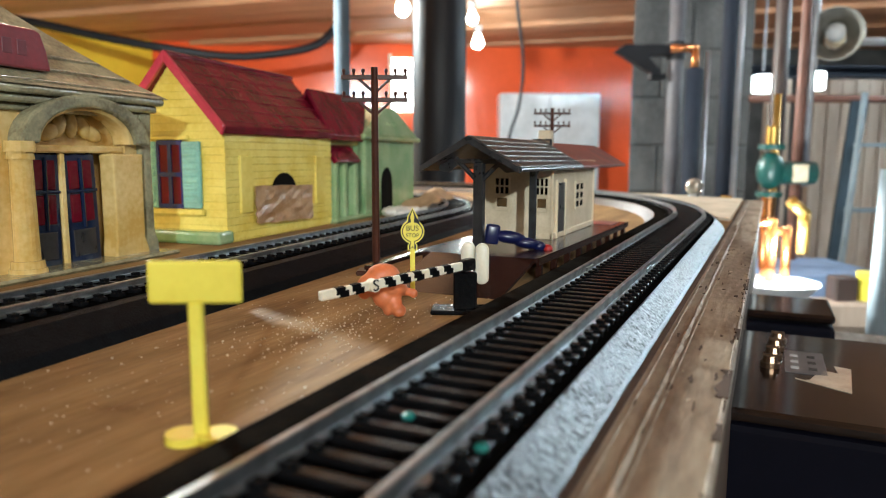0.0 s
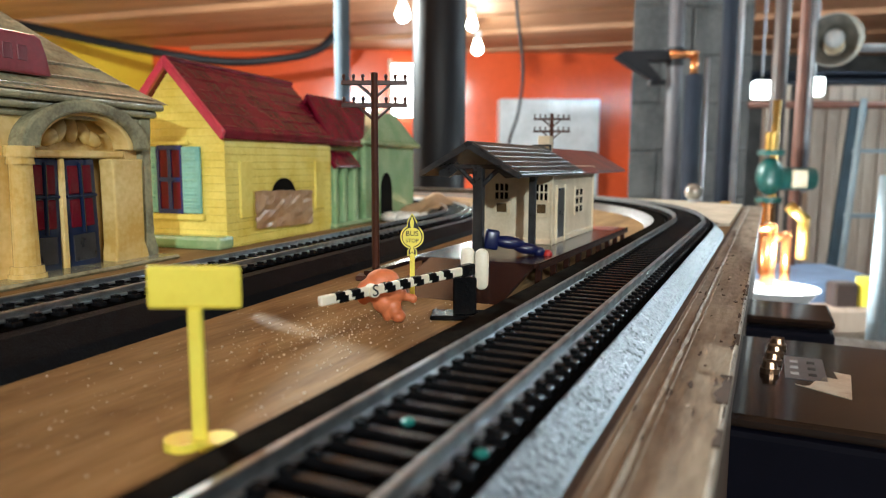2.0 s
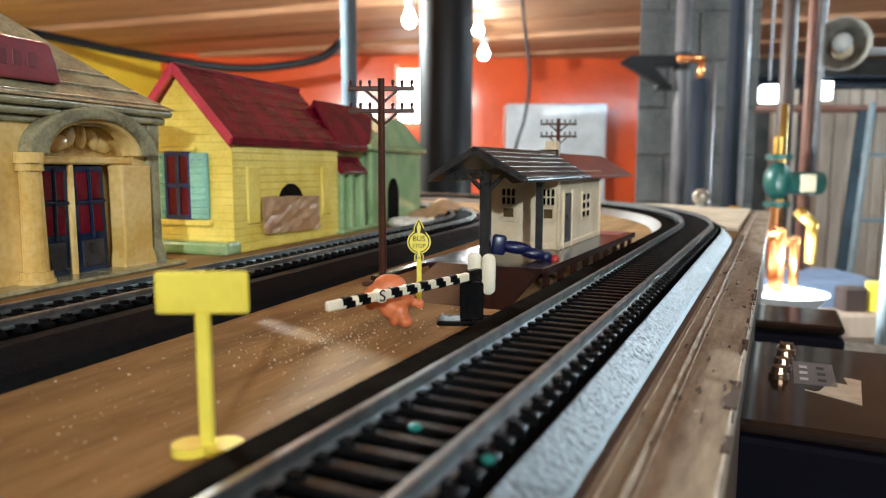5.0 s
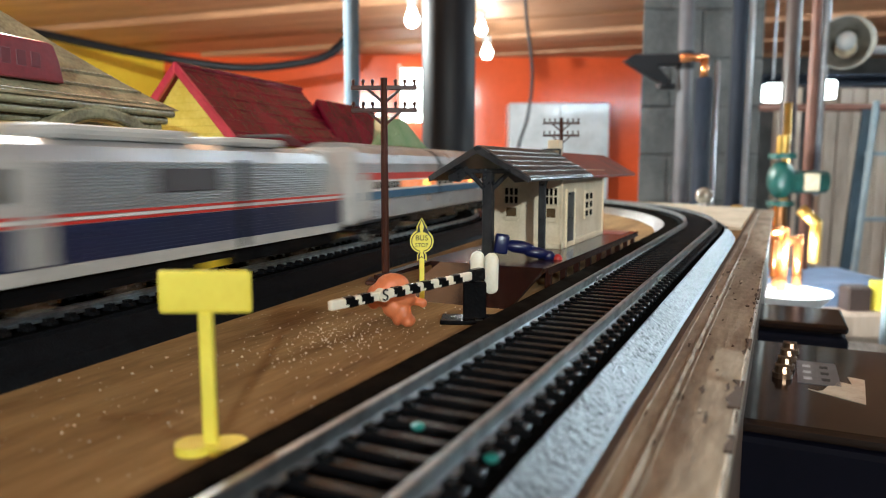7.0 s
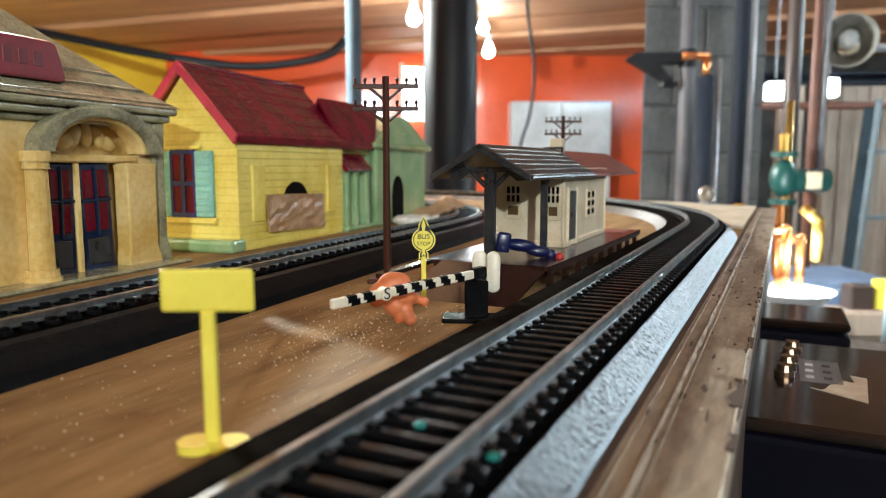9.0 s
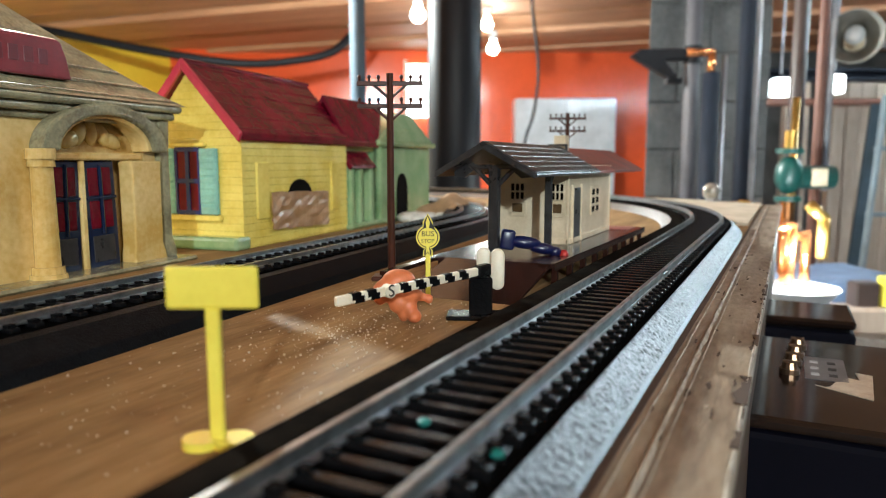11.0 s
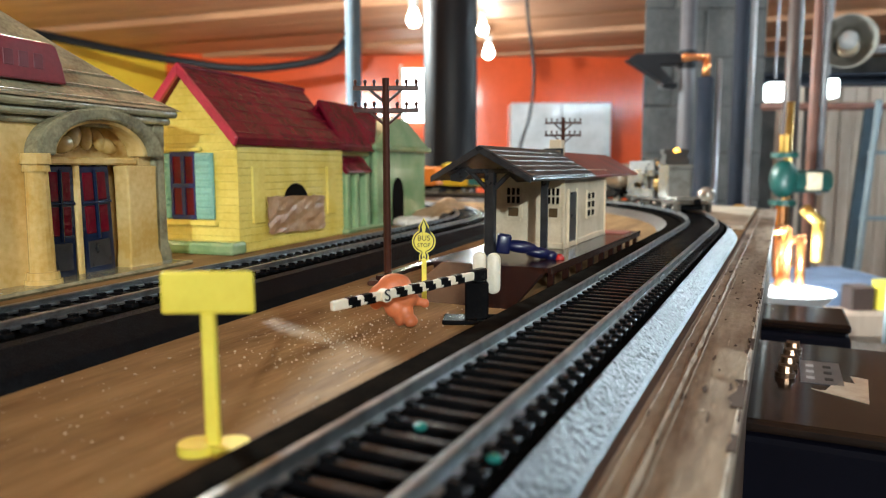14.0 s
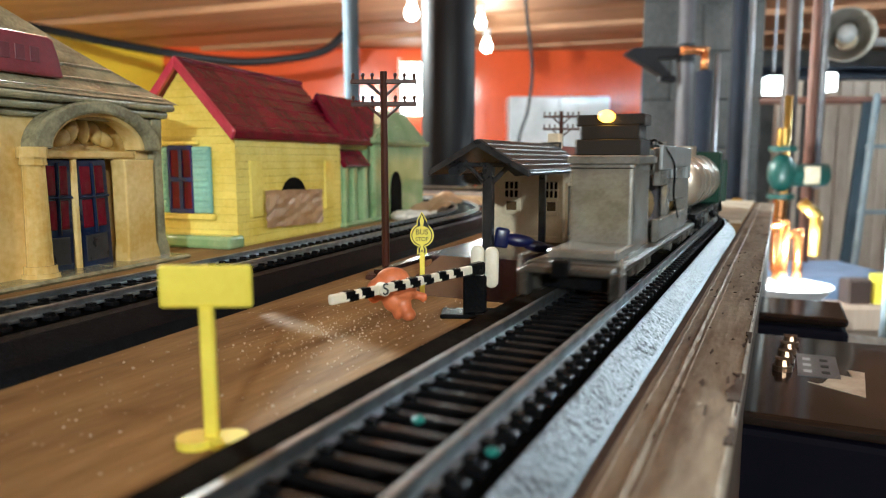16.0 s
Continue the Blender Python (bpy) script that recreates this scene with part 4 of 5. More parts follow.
        if mt is GREYROOF:
            for s in (-1, 1):
                part("bargeboard", prism(B(), [(0, za + 0.0006), (s * (xe + 0.0004), ze + 0.0005), (s * (xe + 0.0004), ze - 0.002), (0, za - 0.0026)], lambda u, v, k: (xa + u, y0 - 0.0012 + 0.0011 * k, v)), GREYROOF, t)
                part("gutter", cyl(B(), (xa + s * (xe + 0.0003), y0, ze - 0.0006), (xa + s * (xe + 0.0003), y1, ze - 0.0006), 0.0009, n=8), GREYROOF, t)
    part("chimney", box(B(), -0.1155, -0.109, 0.369, 0.376, 0.052, 0.0635, 0.0004), CREAM, t, "cream chimney")
    bm = box(B(), -0.1175, -0.107, 0.3655, 0.367, 0.0578, 0.0588)
    box(bm, -0.108, -0.107, 0.3655, 0.367, 0.052, 0.0585)
    part("chimney_strap", bm, GREYROOF, t)


wayside_station()


def platform():
    t = thing("platform", pose(0, 0, 0), "dark brown plastic platform on short trestle legs", "platform")
    pts = [(-0.137, 0.262), (-0.0815, 0.262), (-0.079, 0.44), (-0.137, 0.44)]
    part("deck", prism(B(), pts, lambda u, v, k: (u, v, 0.0092 - 0.0018 * k), 0.0002), BROWN_D, t)
    part("red_deck_end", prism(B(), [(-0.128, 0.415), (-0.084, 0.415), (-0.083, 0.436), (-0.128, 0.436)], lambda u, v, k: (u, v, 0.0096 - 0.0006 * k)), REDROOF, t)
    bm = B()
    prism(bm, [(0.262, 0.0092), (0.262, 0.0074), (0.2255, 0.0), (0.2225, 0.0)], lambda u, v, k: (-0.128 + 0.0455 * k, u, v))
    part("ramp", bm, BROWN_D, t)
    for i in range(9):
        y = 0.268 + i * 0.0205
        x = -0.0825 + (y - 0.262) * 0.014
        part("leg", box(B(), x - 0.0012, x + 0.0012, y - 0.0016, y + 0.0016, 0, 0.0076, 0.0003), BROWN_D, t)
        part("leg", box(B(), -0.1345, -0.1321, y - 0.0016, y + 0.0016, 0, 0.0076, 0.0003), BROWN_D, t)
    part("edge_beam", prism(B(), [(-0.0818, 0.2625), (-0.0808, 0.2625), (-0.0783, 0.44), (-0.0793, 0.44)], lambda u, v, k: (u, v, 0.0095 - 0.0032 * k)), BROWN_D, t)
    # side rail of a second step behind the gate
    part("side_ramp", prism(B(), [(0.262, 0.0092), (0.262, 0.0076), (0.222, 0.0068), (0.222, 0.0084)], lambda u, v, k: (-0.1365 + 0.004 * k, u, v)), BROWN_D, t)
    part("leg", box(B(), -0.1362, -0.1328, 0.2225, 0.226, 0, 0.0072, 0.0003), BROWN_D, t)


platform()


def lumps(bm, items):
    for p, r, s, rz in items:
        ball(bm, p, r, s, 16, Matrix.Rotation(radians(rz), 4, "Z"))
    return bm


def figures():
    # one plain lying shape in blue, with a red end
    bm = B()
    box(bm, -0.0145, -0.0085, -0.0025, 0.003, -0.001, 0.0075, 0.001, 2)
    lumps(bm, [((-0.004, 0, 0.003), 0.0045, (1.7, 0.7, 0.62), 0), ((0.004, 0, 0.0015), 0.0035, (1.8, 0.8, 0.7), 0), ((0.0095, 0.0005, 0.0008), 0.0026, (1.2, 1, 0.9), 0)])
    bm.faces.ensure_lookup_table()
    n0 = len(bm.faces)
    lumps(bm, [((0.0135, 0, 0.0002), 0.0021, (1, 1, 1), 0)])
    bm.faces.ensure_lookup_table()
    for f in bm.faces[n0:]:
        f.material_index = 1
    ob = part("toy_figure", bm, BLUE_FIG, m=pose(-0.0975, 0.2845, 0.0112, 0, 8, 26), smooth=True)
    ob.data.materials.append(RED_FIG)
    tagged(ob, "small blue plastic figure lying on the platform, red tip", "toy figure")
    bm = B()
    lumps(bm, [((-0.0005, 0.001, 0.0128), 0.0046, (1.15, 0.9, 0.75), 10), ((-0.003, 0, 0.0098), 0.0046, (1.2, 0.9, 0.85), 0), ((0.002, -0.0005, 0.0090), 0.0042, (1.2, 0.9, 0.9), 0),
               ((-0.0062, -0.0005, 0.0078), 0.0021, (1.1, 0.9, 1.3), 0), ((0.0002, -0.001, 0.0062), 0.0036, (1.1, 0.9, 1.05), 0), ((0.0030, -0.0015, 0.0046), 0.0026, (1.0, 0.9, 1.3), 0),
               ((0.0046, -0.002, 0.0020), 0.0021, (1.1, 1.3, 1.0), 0), ((0.0012, -0.0015, 0.0032), 0.0021, (0.9, 0.9, 1.5), 0), ((0.0066, 0.0005, 0.0075), 0.0017, (1.6, 0.8, 0.8), 0), ((0.0090, 0.0002, 0.0070), 0.0013, (1.1, 0.9, 1.2), 0)])
    fig = part("orange_figure", bm, ORANGE_FIG, m=pose(-0.1062, 0.1845, 0, 0, 0, 24), smooth=True)
    melt = fig.modifiers.new("melt", "REMESH")
    melt.mode, melt.voxel_size, melt.use_smooth_shade = "VOXEL", 0.0004, True
    soft = fig.modifiers.new("soft", "SMOOTH")
    soft.iterations, soft.factor = 6, 0.6
    tagged(fig, "orange plastic toy figure crouched under the gate", "toy figure")


figures()


def sawdust():
    rnd = random.Random(11)
    bm = B()
    for i in range(760):
        y = rnd.uniform(0.07, 0.24)
        x = rnd.uniform(-0.147 - 0.09 * (y - 0.09), -0.083)
        if rnd.random() < 0.5:
            x, y = rnd.gauss(-0.112, 0.010), rnd.gauss(0.165, 0.016)
        r = 0.0001 + 0.00028 * rnd.random() ** 3
        bmesh.ops.create_icosphere(bm, subdivisions=1, radius=r, matrix=pose(x, y, r * 0.5))
    tagged(part("sawdust", bm, DUST), "pale grains of sawdust scattered over the plywood", "sawdust", kind="stuff")
    for y, x in ((0.0934, -0.0496), (0.0873, -0.0347)):
        bm = ball(B(), (x, y, 0.0083), 0.0011, (1, 1, 0.6), 10)
        tagged(part("teal_blob", bm, TEAL), "tiny teal paint blob on the track", "paint blob", "teal blobs")


TEAL = mat("teal_paint", (0.006, 0.17, 0.15), 0.5)
sawdust()


# ---- power packs beside the table ----
PACK = mat("brown_bakelite_top", (0.010, 0.006, 0.005), 0.1, col2=(0.016, 0.009, 0.007), scale=30, spec=0.4, rvar=0.04)
PACK_SIDE = mat("navy_black_case", (0.0025, 0.0025, 0.007), 0.7, scale=40, spec=0.08)
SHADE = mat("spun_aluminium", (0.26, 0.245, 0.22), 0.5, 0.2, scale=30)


def power_packs():
    t = thing("power_pack", pose(-0.012, 0.289, -0.1155), "dark train transformer with screw terminals and a torn label", "transformer")
    part("case", box(B(), 0, 0.088, 0, 0.142, 0, 0.06, 0.003, 2), PACK_SIDE, t)
    part("lid", box(B(), 0.0005, 0.0875, 0.0005, 0.1415, 0.0605, 0.066, 0.0018, 2), PACK, t, "glossy dark lid")
    for i in range(4):
        x, y = 0.0172 + 0.0012 * i, 0.068 + i * 0.0165
        bm = cyl(B(), (x, y, 0.066), (x, y, 0.0685), 0.0044, n=16)
        cyl(bm, (x, y, 0.0685), (x, y, 0.0715), 0.0036, 0.0028, 12)
        box(bm, x - 0.0032, x + 0.0032, y - 0.0005, y + 0.0005, 0.071, 0.0722)
        part("terminal", bm, BRASS_DARK, t, "tarnished screw terminal")
    # left strip is metal trim; the right one stands for the bevel's highlight
    for x in (0.0006, 0.0856):
        part("trim_and_highlight", cyl(B(), (x + 0.0006, 0.003, 0.0652), (x + 0.0006, 0.139, 0.0652), 0.0012, n=10), STEEL, t, "bright metal strip, trim on the left, edge highlight on the right", smooth=True)
    part("plate", box(B(), 0.0237, 0.0412, 0.062, 0.102, 0.066, 0.0664), PACK_PLATE, t, "dull metal rating plate")
    for i in range(3):
        for j in range(2):
            part("writing_bar", box(B(), 0.0262 + j * 0.0075, 0.0297 + j * 0.0075, 0.068 + i * 0.011, 0.072 + i * 0.011, 0.0664, 0.0666), INK if j else APPLIANCE, t)
    bm = B()
    rnd = random.Random(2)
    pts = [(0.0487, 0.04), (0.0517, 0.078)] + [(0.0487 - i * 0.0026 - rnd.uniform(0, 0.004), 0.076 - i * 0.004 + rnd.uniform(-0.005, 0.005)) for i in range(8)]
    prism(bm, pts, lambda u, v, k: (u, v, 0.066 + 0.0004 * k))
    part("torn_label", bm, PAPER, t, "torn paper label")
    t = thing("power_pack", pose(-0.012, 0.492, -0.1155), "second black train transformer with a smooth lid", "transformer")
    part("case", box(B(), 0, 0.0552, 0, 0.062, 0, 0.058, 0.003, 2), PACK_SIDE, t)
    part("lid", box(B(), 0.0003, 0.0549, 0.0005, 0.0615, 0.0600, 0.0655, 0.002, 2), PACK, t)
    sh = thing("side_shelf", pose(0, 0, 0), "low wooden shelf beside the train table", "shelf")
    part("board", box(B(), -0.02, 0.13, 0.1, 0.75, -0.128, -0.1155), PLY_EDGE, sh)
    part("bracket", box(B(), -0.004, 0.12, 0.25, 0.27, -0.2, -0.128), PLY_EDGE, sh)
    part("bracket", box(B(), -0.004, 0.12, 0.6, 0.62, -0.2, -0.128), PLY_EDGE, sh)


BRASS_DARK = mat("tarnished_screw", (0.25, 0.16, 0.1), 0.3, 0.9, scale=200)
PACK_PLATE = mat("rating_plate", (0.2, 0.19, 0.2), 0.3, 0.6, scale=80)
power_packs()


# ---- boiler corner behind the table ----
def boiler_corner():
    def pipe(name, pts, r, mt, label, cat="pipe", n=16):
        return tagged(part(name, (hose if cat in ("cable", "cord") else tube)(B(), [VIEW @ Vector(p) for p in pts], r, n), mt, smooth=True), label, cat, "basement pipes")
    pipe("riser_pipe", [(0.893, 2.6, -0.9), (0.893, 2.6, 1.18)], 0.027, IRON, "grey painted iron riser pipe")
    pipe("insulated_pipe", [(0.926, 2.5, -0.9), (0.926, 2.5, 0.36)], 0.03, BLUEGREY2, "pipe wrapped in blue-grey insulation")
    pipe("thin_pipe", [(0.972, 2.5, -0.9), (0.972, 2.5, 0.42)], 0.008, STEEL, "thin bright steel pipe")
    pipe("copper_elbow", [(0.84, 2.5, 0.43), (0.926, 2.5, 0.43), (0.926, 2.5, 0.34)], 0.014, COPPER, "copper elbow on the insulated pipe")
    pipe("insulated_pipe", [(0.921, 2.2, -0.9), (0.921, 2.2, 1.18)], 0.023, BLUEGREY2, "tall pipe wrapped in blue-grey insulation")
    pipe("white_pipe", [(0.953, 2.2, -0.9), (0.953, 2.2, 1.18)], 0.011, APPLIANCE, "thin white plastic pipe")
    pipe("brown_pipe", [(0.893, 1.7, -0.9), (0.893, 1.7, 1.18)], 0.012, RUST, "thin rusty brown pipe")
    pipe("steel_pipe", [(0.914, 1.7, -0.02), (0.914, 1.7, 1.18)], 0.008, STEEL, "thin bright steel pipe")
    pipe("dark_pipe", [(0.985, 2.0, -0.9), (0.985, 2.0, 1.18)], 0.021, RUST_D, "dark brown waste pipe")
    pipe("cross_pipe", [(1.35, 3.0, 0.30), (2.6, 3.0, 0.30)], 0.016, RUST, "rusty brown pipe along the wall")
    pipe("gas_pipe", [(0.935, 1.9, -0.9), (0.935, 1.9, 0.22)], 0.010, BRASS, "yellow gas pipe with a capped end")
    # copper loop over the bright disc
    pipe("copper_loop", [(0.600, 1.3, -0.24), (0.600, 1.3, -0.07), (0.645, 1.3, -0.07), (0.645, 1.3, -0.24)], 0.0095, COPPER, "bent copper loop, brightly lit")
    pipe("copper_loop", [(0.66, 1.35, -0.24), (0.66, 1.35, -0.10), (0.70, 1.35, -0.09), (0.70, 1.35, -0.24)], 0.009, COPPER, "bent copper loop, brightly lit")
    pipe("copper_pipe", [(0.705, 1.3, -0.13), (0.705, 1.3, -0.055), (0.675, 1.3, -0.03)], 0.011, BRASS, "short brass pipe beside the copper loops")
    # bracket arm with a pad
    t = thing("wall_bracket", VIEW @ pose(0.665, 2.57, 0.432), "black metal bracket clamped to a pipe", "bracket")
    part("arm", prism(B(), [(0, 0), (0.035, 0.022), (0.21, 0.024), (0.21, -0.016), (0.12, -0.018), (0.17, -0.075), (0.14, -0.085), (0.05, -0.03)], lambda u, v, k: (u, 0.05 * k, v), 0.004), BLACKPIPE, t)
    part("pad", box(B(), 0.13, 0.19, 0.005, 0.045, -0.1, -0.08, 0.004), BLACKPIPE, t)
    part("clamp", cyl(B(), (0.228, 0.03, -0.03), (0.228, 0.03, 0.035), 0.034), BLACKPIPE, t)
    # circulation pump
    t = thing("circulation_pump", VIEW @ pose(0.78, 1.6, 0.02), "green cast iron circulation pump on the pipes", "pump")
    part("volute", ball(B(), (0, 0, 0), 0.035, (0.9, 0.9, 1.25)), PUMP, t, smooth=True)
    part("motor", cyl(B(), (0.02, 0, -0.005), (0.10, 0, -0.005), 0.026), PUMP, t)
    part("nameplate", box(B(), 0.04, 0.075, -0.029, -0.02, -0.025, 0.015, 0.002), CREAM, t, "beige nameplate")
    for z in (-0.06, 0.048):
        part("flange", cyl(B(), (0, 0, z), (0, 0, z + 0.012), 0.03), PUMP, t)
    part("riser", cyl(B(), (0, 0, -0.92), (0, 0, -0.05), 0.014), COPPER, t)
    part("riser", cyl(B(), (0, 0, 0.05), (0, 0, 0.1), 0.014), BRASS, t)
    # clamp lamp with a round reflector
    t = thing("clamp_lamp", VIEW @ pose(1.022, 1.8, 0.355, 0, 0, -30), "round aluminium clamp lamp with an unlit bulb", "lamp")
    bm = B()
    prof = [(0.064, -0.05), (0.066, -0.045), (0.058, -0.01), (0.044, 0.025), (0.028, 0.045), (0.026, 0.042), (0.041, 0.022), (0.055, -0.012), (0.062, -0.046)]
    n = 32
    rg = [[bm.verts.new((r * math.cos(2 * math.pi * i / n), d, r * math.sin(2 * math.pi * i / n))) for i in range(n)] for r, d in prof]
    for a in range(len(rg)):
        b = (a + 1) % len(rg)
        for i in range(n):
            bm.faces.new((rg[a][i], rg[a][(i + 1) % n], rg[b][(i + 1) % n], rg[b][i]))
    bmesh.ops.recalc_face_normals(bm, faces=bm.faces[:])
    part("reflector", bm, SHADE, t, smooth=True)
    part("socket", cyl(B(), (0, 0.03, 0), (0, 0.09, 0), 0.024), CREAM, t)
    part("bulb", ball(B(), (0, 0.0, 0.01), 0.024), APPLIANCE, t, smooth=True)
    part("stem", cyl(B(), (0, 0.085, 0), (3.61, 2.17, 0), 0.011), STEEL, t)
    # the bright disc: a made-up white dish stands for a glaring spot
    t = thing("lit_disc", VIEW @ pose(0.65, 1.3, -0.215), "white disc standing for a glaring spot, lit by an added lamp", "pan")
    part("dish", cyl(B(), (0, 0, 0), (0, 0, 0.03), 0.06, 0.085, 32), APPLIANCE, t, smooth=False)
    part("stand", box(B(), -0.05, 0.05, -0.05, 0.05, -0.685, 0.0), BLACKPIPE, t)
    # lit windows, door leaf, beam, ladder
    for x, z in ((1.545, 0.392), (1.792, 0.407)):
        t = thing("ceiling_lantern", VIEW @ pose(x, 3.3, z), "square glowing lamp box hung from the ceiling", "lamp", "square lamps")
        part("diffuser", box(B(), -0.040, 0.040, -0.03, 0.03, -0.042, 0.042, 0.011, 3), PANE_HOT, t)
        part("hanger", cyl(B(), (0, 0, 0.06), (0, 0, 1.18 - z), 0.006), STEEL, t)
    t = thing("door_leaf", VIEW @ pose(1.95, 3.6, -0.9), "beige boarded door leaf standing in the corner", "door")
    part("leaf", box(B(), 0, 0.42, 0, 0.04, 0, 1.42, 0.005), BEIGE, t)
    for i in range(6):
        part("board", box(B(), 0.004 + i * 0.07, 0.068 + i * 0.07, -0.008 - 0.004 * (i % 2), 0.002, 0.02, 1.40, 0.004), BEIGE, t)
    t = thing("door_leaf", VIEW @ pose(1.62, 3.4, -0.9), "narrow beige board standing in the corner", "door")
    part("panel", box(B(), 0, 0.12, 0, 0.04, 0, 1.36, 0.005), BEIGE, t)
    t = thing("steel_beam", VIEW @ pose(1.45, 3.3, 0.44), "blue painted steel beam end", "beam", kind="structure")
    part("web", box(B(), 0, 3.4, 0.05, 0.07, 0, 0.03), BLUEGREY2, t)
    part("flange", box(B(), 0, 3.4, 0, 0.12, -0.012, 0), BLUEGREY2, t)
    part("flange", box(B(), 0, 3.4, 0, 0.12, 0.03, 0.04), BLUEGREY2, t)
    t = thing("step_ladder", VIEW @ pose(1.53, 2.6, -0.9), "pale blue metal step ladder leaning in the corner", "ladder")
    for dx in (0, 0.16):
        part("stile", tube(B(), [(dx, 0, 0), (dx + 0.135, 0.1, 1.2)], 0.013, 8), PALE_PIPE, t)
    for i in range(1, 5):
        part("rung", box(B(), 0.0275 * i, 0.16 + 0.0275 * i, 0.023 * i - 0.02, 0.023 * i + 0.02, 0.25 * i - 0.008, 0.25 * i + 0.008), PALE_PIPE, t)
    part("spreader", prism(B(), [(0.05, 0.5), (0.085, 0.5), (0.165, 1.17), (0.10, 1.17)], lambda u, v, k: (u, 0.12 + 0.015 * k, v)), BLUEGREY, t, "blue painted board between the stiles")
    t = thing("red_panel", VIEW @ pose(2.95, 4.9, -0.9), "dark red board standing against the wall", "board")
    part("panel", box(B(), 0, 0.2, 0, 0.03, 0, 1.5, 0.004), RED_FIG, t)
    t = thing("storage_bin", VIEW @ pose(0.92, 1.55, -0.9), "pile of boxes with blue and yellow tops", "box")
    part("carton", box(B(), -0.16, 0.16, -0.1, 0.2, 0, 0.62, 0.01), BEIGE, t)
    part("blue_cloth", box(B(), -0.165, 0.1, -0.105, 0.2, 0.62, 0.70, 0.03, 3), BLUE_CLOTH, t)
    part("yellow_tub", cyl(B(), (-0.012, -0.135, 0.655), (-0.012, -0.135, 0.715), 0.017, 0.021, 20), YELLOW, t, "yellow plastic tub")
    part("brown_block", box(B(), -0.085, -0.036, -0.15, -0.11, 0.62, 0.705, 0.004), RUST_D, t)
    part("ledge", box(B(), -0.12, 0.05, -0.17, -0.1, 0.60, 0.655, 0.006), BEIGE, t)
    # pale plastic drain pipe close by the transformers
    t = thing("drain_pipe", VIEW @ pose(0.800, 1.2, -0.9), "thick pale blue-grey plastic drain pipe", "pipe", "basement pipes")
    part("lower_pipe", cyl(B(), (0, 0, 0), (0, 0, 0.56), 0.022, n=24), PALE_PIPE, t, smooth=True)
    part("upper_pipe", cyl(B(), (-0.006, 0, 0.555), (-0.002, 0, 0.93), 0.0175, n=24), PALE_PIPE, t, smooth=True)
    part("collar", cyl(B(), (0, 0, 0.545), (0, 0, 0.575), 0.026, n=24), PALE_PIPE, t)
    # wire across the ceiling and a drop cord
    pipe("drop_cord", [(0.345, 3.0, 1.18), (0.352, 3.0, 0.74), (0.385, 3.0, 0.45), (0.368, 3.0, 0.26), (0.33, 3.0, 0.12), (0.335, 3.0, -0.1)], 0.007, BLACKPIPE, "grey cord hanging from the ceiling", "cord", 8)
    pipe("ceiling_cable", [(-3.35, 5.6, 1.12), (-3.03, 5.6, 1.06), (-2.55, 5.65, 0.965), (-2.04, 5.7, 0.885), (-1.66, 5.8, 0.85), (-1.3, 5.85, 0.875), (-0.95, 5.9, 0.957), (-0.75, 6.0, 1.16)], 0.035, BLACKPIPE, "dark cable sagging under the ceiling", "cable", 8)
    # lit doorway beyond: a glowing panel stands for the light behind it
    t = thing("doorway", VIEW @ pose(-0.27, 6.95, 0), "glowing panel standing for a lit opening in the orange wall", "doorway", kind="structure")
    part("opening", box(B(), -0.12, 0.11, -0.005, 0.02, 0.49, 1.0), PANE_HOT, t)
    part("door_frame", box(B(), -0.15, -0.12, -0.02, 0.03, 0.45, 1.04), CREAM, t)
    # small fittings at the table's far end
    t = thing("valve_knob", pose(-0.083, 0.90, 0), "small metal valve knob on a stub", "valve")
    part("stem", cyl(B(), (0, 0, 0), (0, 0, 0.008), 0.006), STEEL, t)
    part("knob", ball(B(), (0, 0, 0.014), 0.0105), ZINC, t, smooth=True)
    t = thing("wood_block", pose(-0.045, 0.885, 0), "small yellowish wood block", "block")
    part("block", box(B(), -0.006, 0.006, -0.004, 0.004, 0, 0.005, 0.001), BRASS, t)


RUST = mat("rusty_pipe", (0.13, 0.055, 0.038), 0.5, 0.1, scale=20)
PALE_PIPE = mat("pale_plastic_pipe", (0.19, 0.23, 0.26), 0.5, col2=(0.14, 0.165, 0.185), scale=14)
RUST_D = mat("dark_waste_pipe", (0.06, 0.04, 0.035), 0.5, scale=12)
BLUEGREY2 = mat("blue_grey_insulation", (0.014, 0.018, 0.030), 0.75, scale=12, spec=0.25)
BEIGE = mat("beige_board", (0.40, 0.315, 0.25), 0.7, col2=(0.27, 0.2, 0.155), scale=3, stretch=(3, 3, 0.4), fine=30)
BLUE_CLOTH = mat("blue_cloth", (0.12, 0.17, 0.28), 0.8, scale=20)
PANE_HOT = glow("lantern_and_doorway_glow", (1.0, 0.98, 0.92), 6.0)
boiler_corner()
# added lamp without a fixture, makes the white disc and copper loops glare
p = VIEW @ Vector((0.66, 1.27, -0.10))
lamp(p.x, p.y, p.z, 9.0, 0.02)
# ---- rolling stock; each car lies along y, its front towards -y, on rails at z = 0 ----
SILVER = mat("brushed_silver_paint", (0.55, 0.56, 0.58), 0.3, 0.75, col2=(0.42, 0.43, 0.45), scale=60, rvar=0.08)
SILVER_GREY = mat("pale_grey_paint", (0.5, 0.49, 0.47), 0.45, scale=60)
NAVY = mat("navy_paint", (0.012, 0.016, 0.06), 0.35, scale=60)
BLUE_ST = mat("blue_stripe_paint", (0.01, 0.09, 0.2), 0.35, scale=60)
RED_ST = mat("red_stripe_paint", (0.55, 0.03, 0.02), 0.35, scale=60)
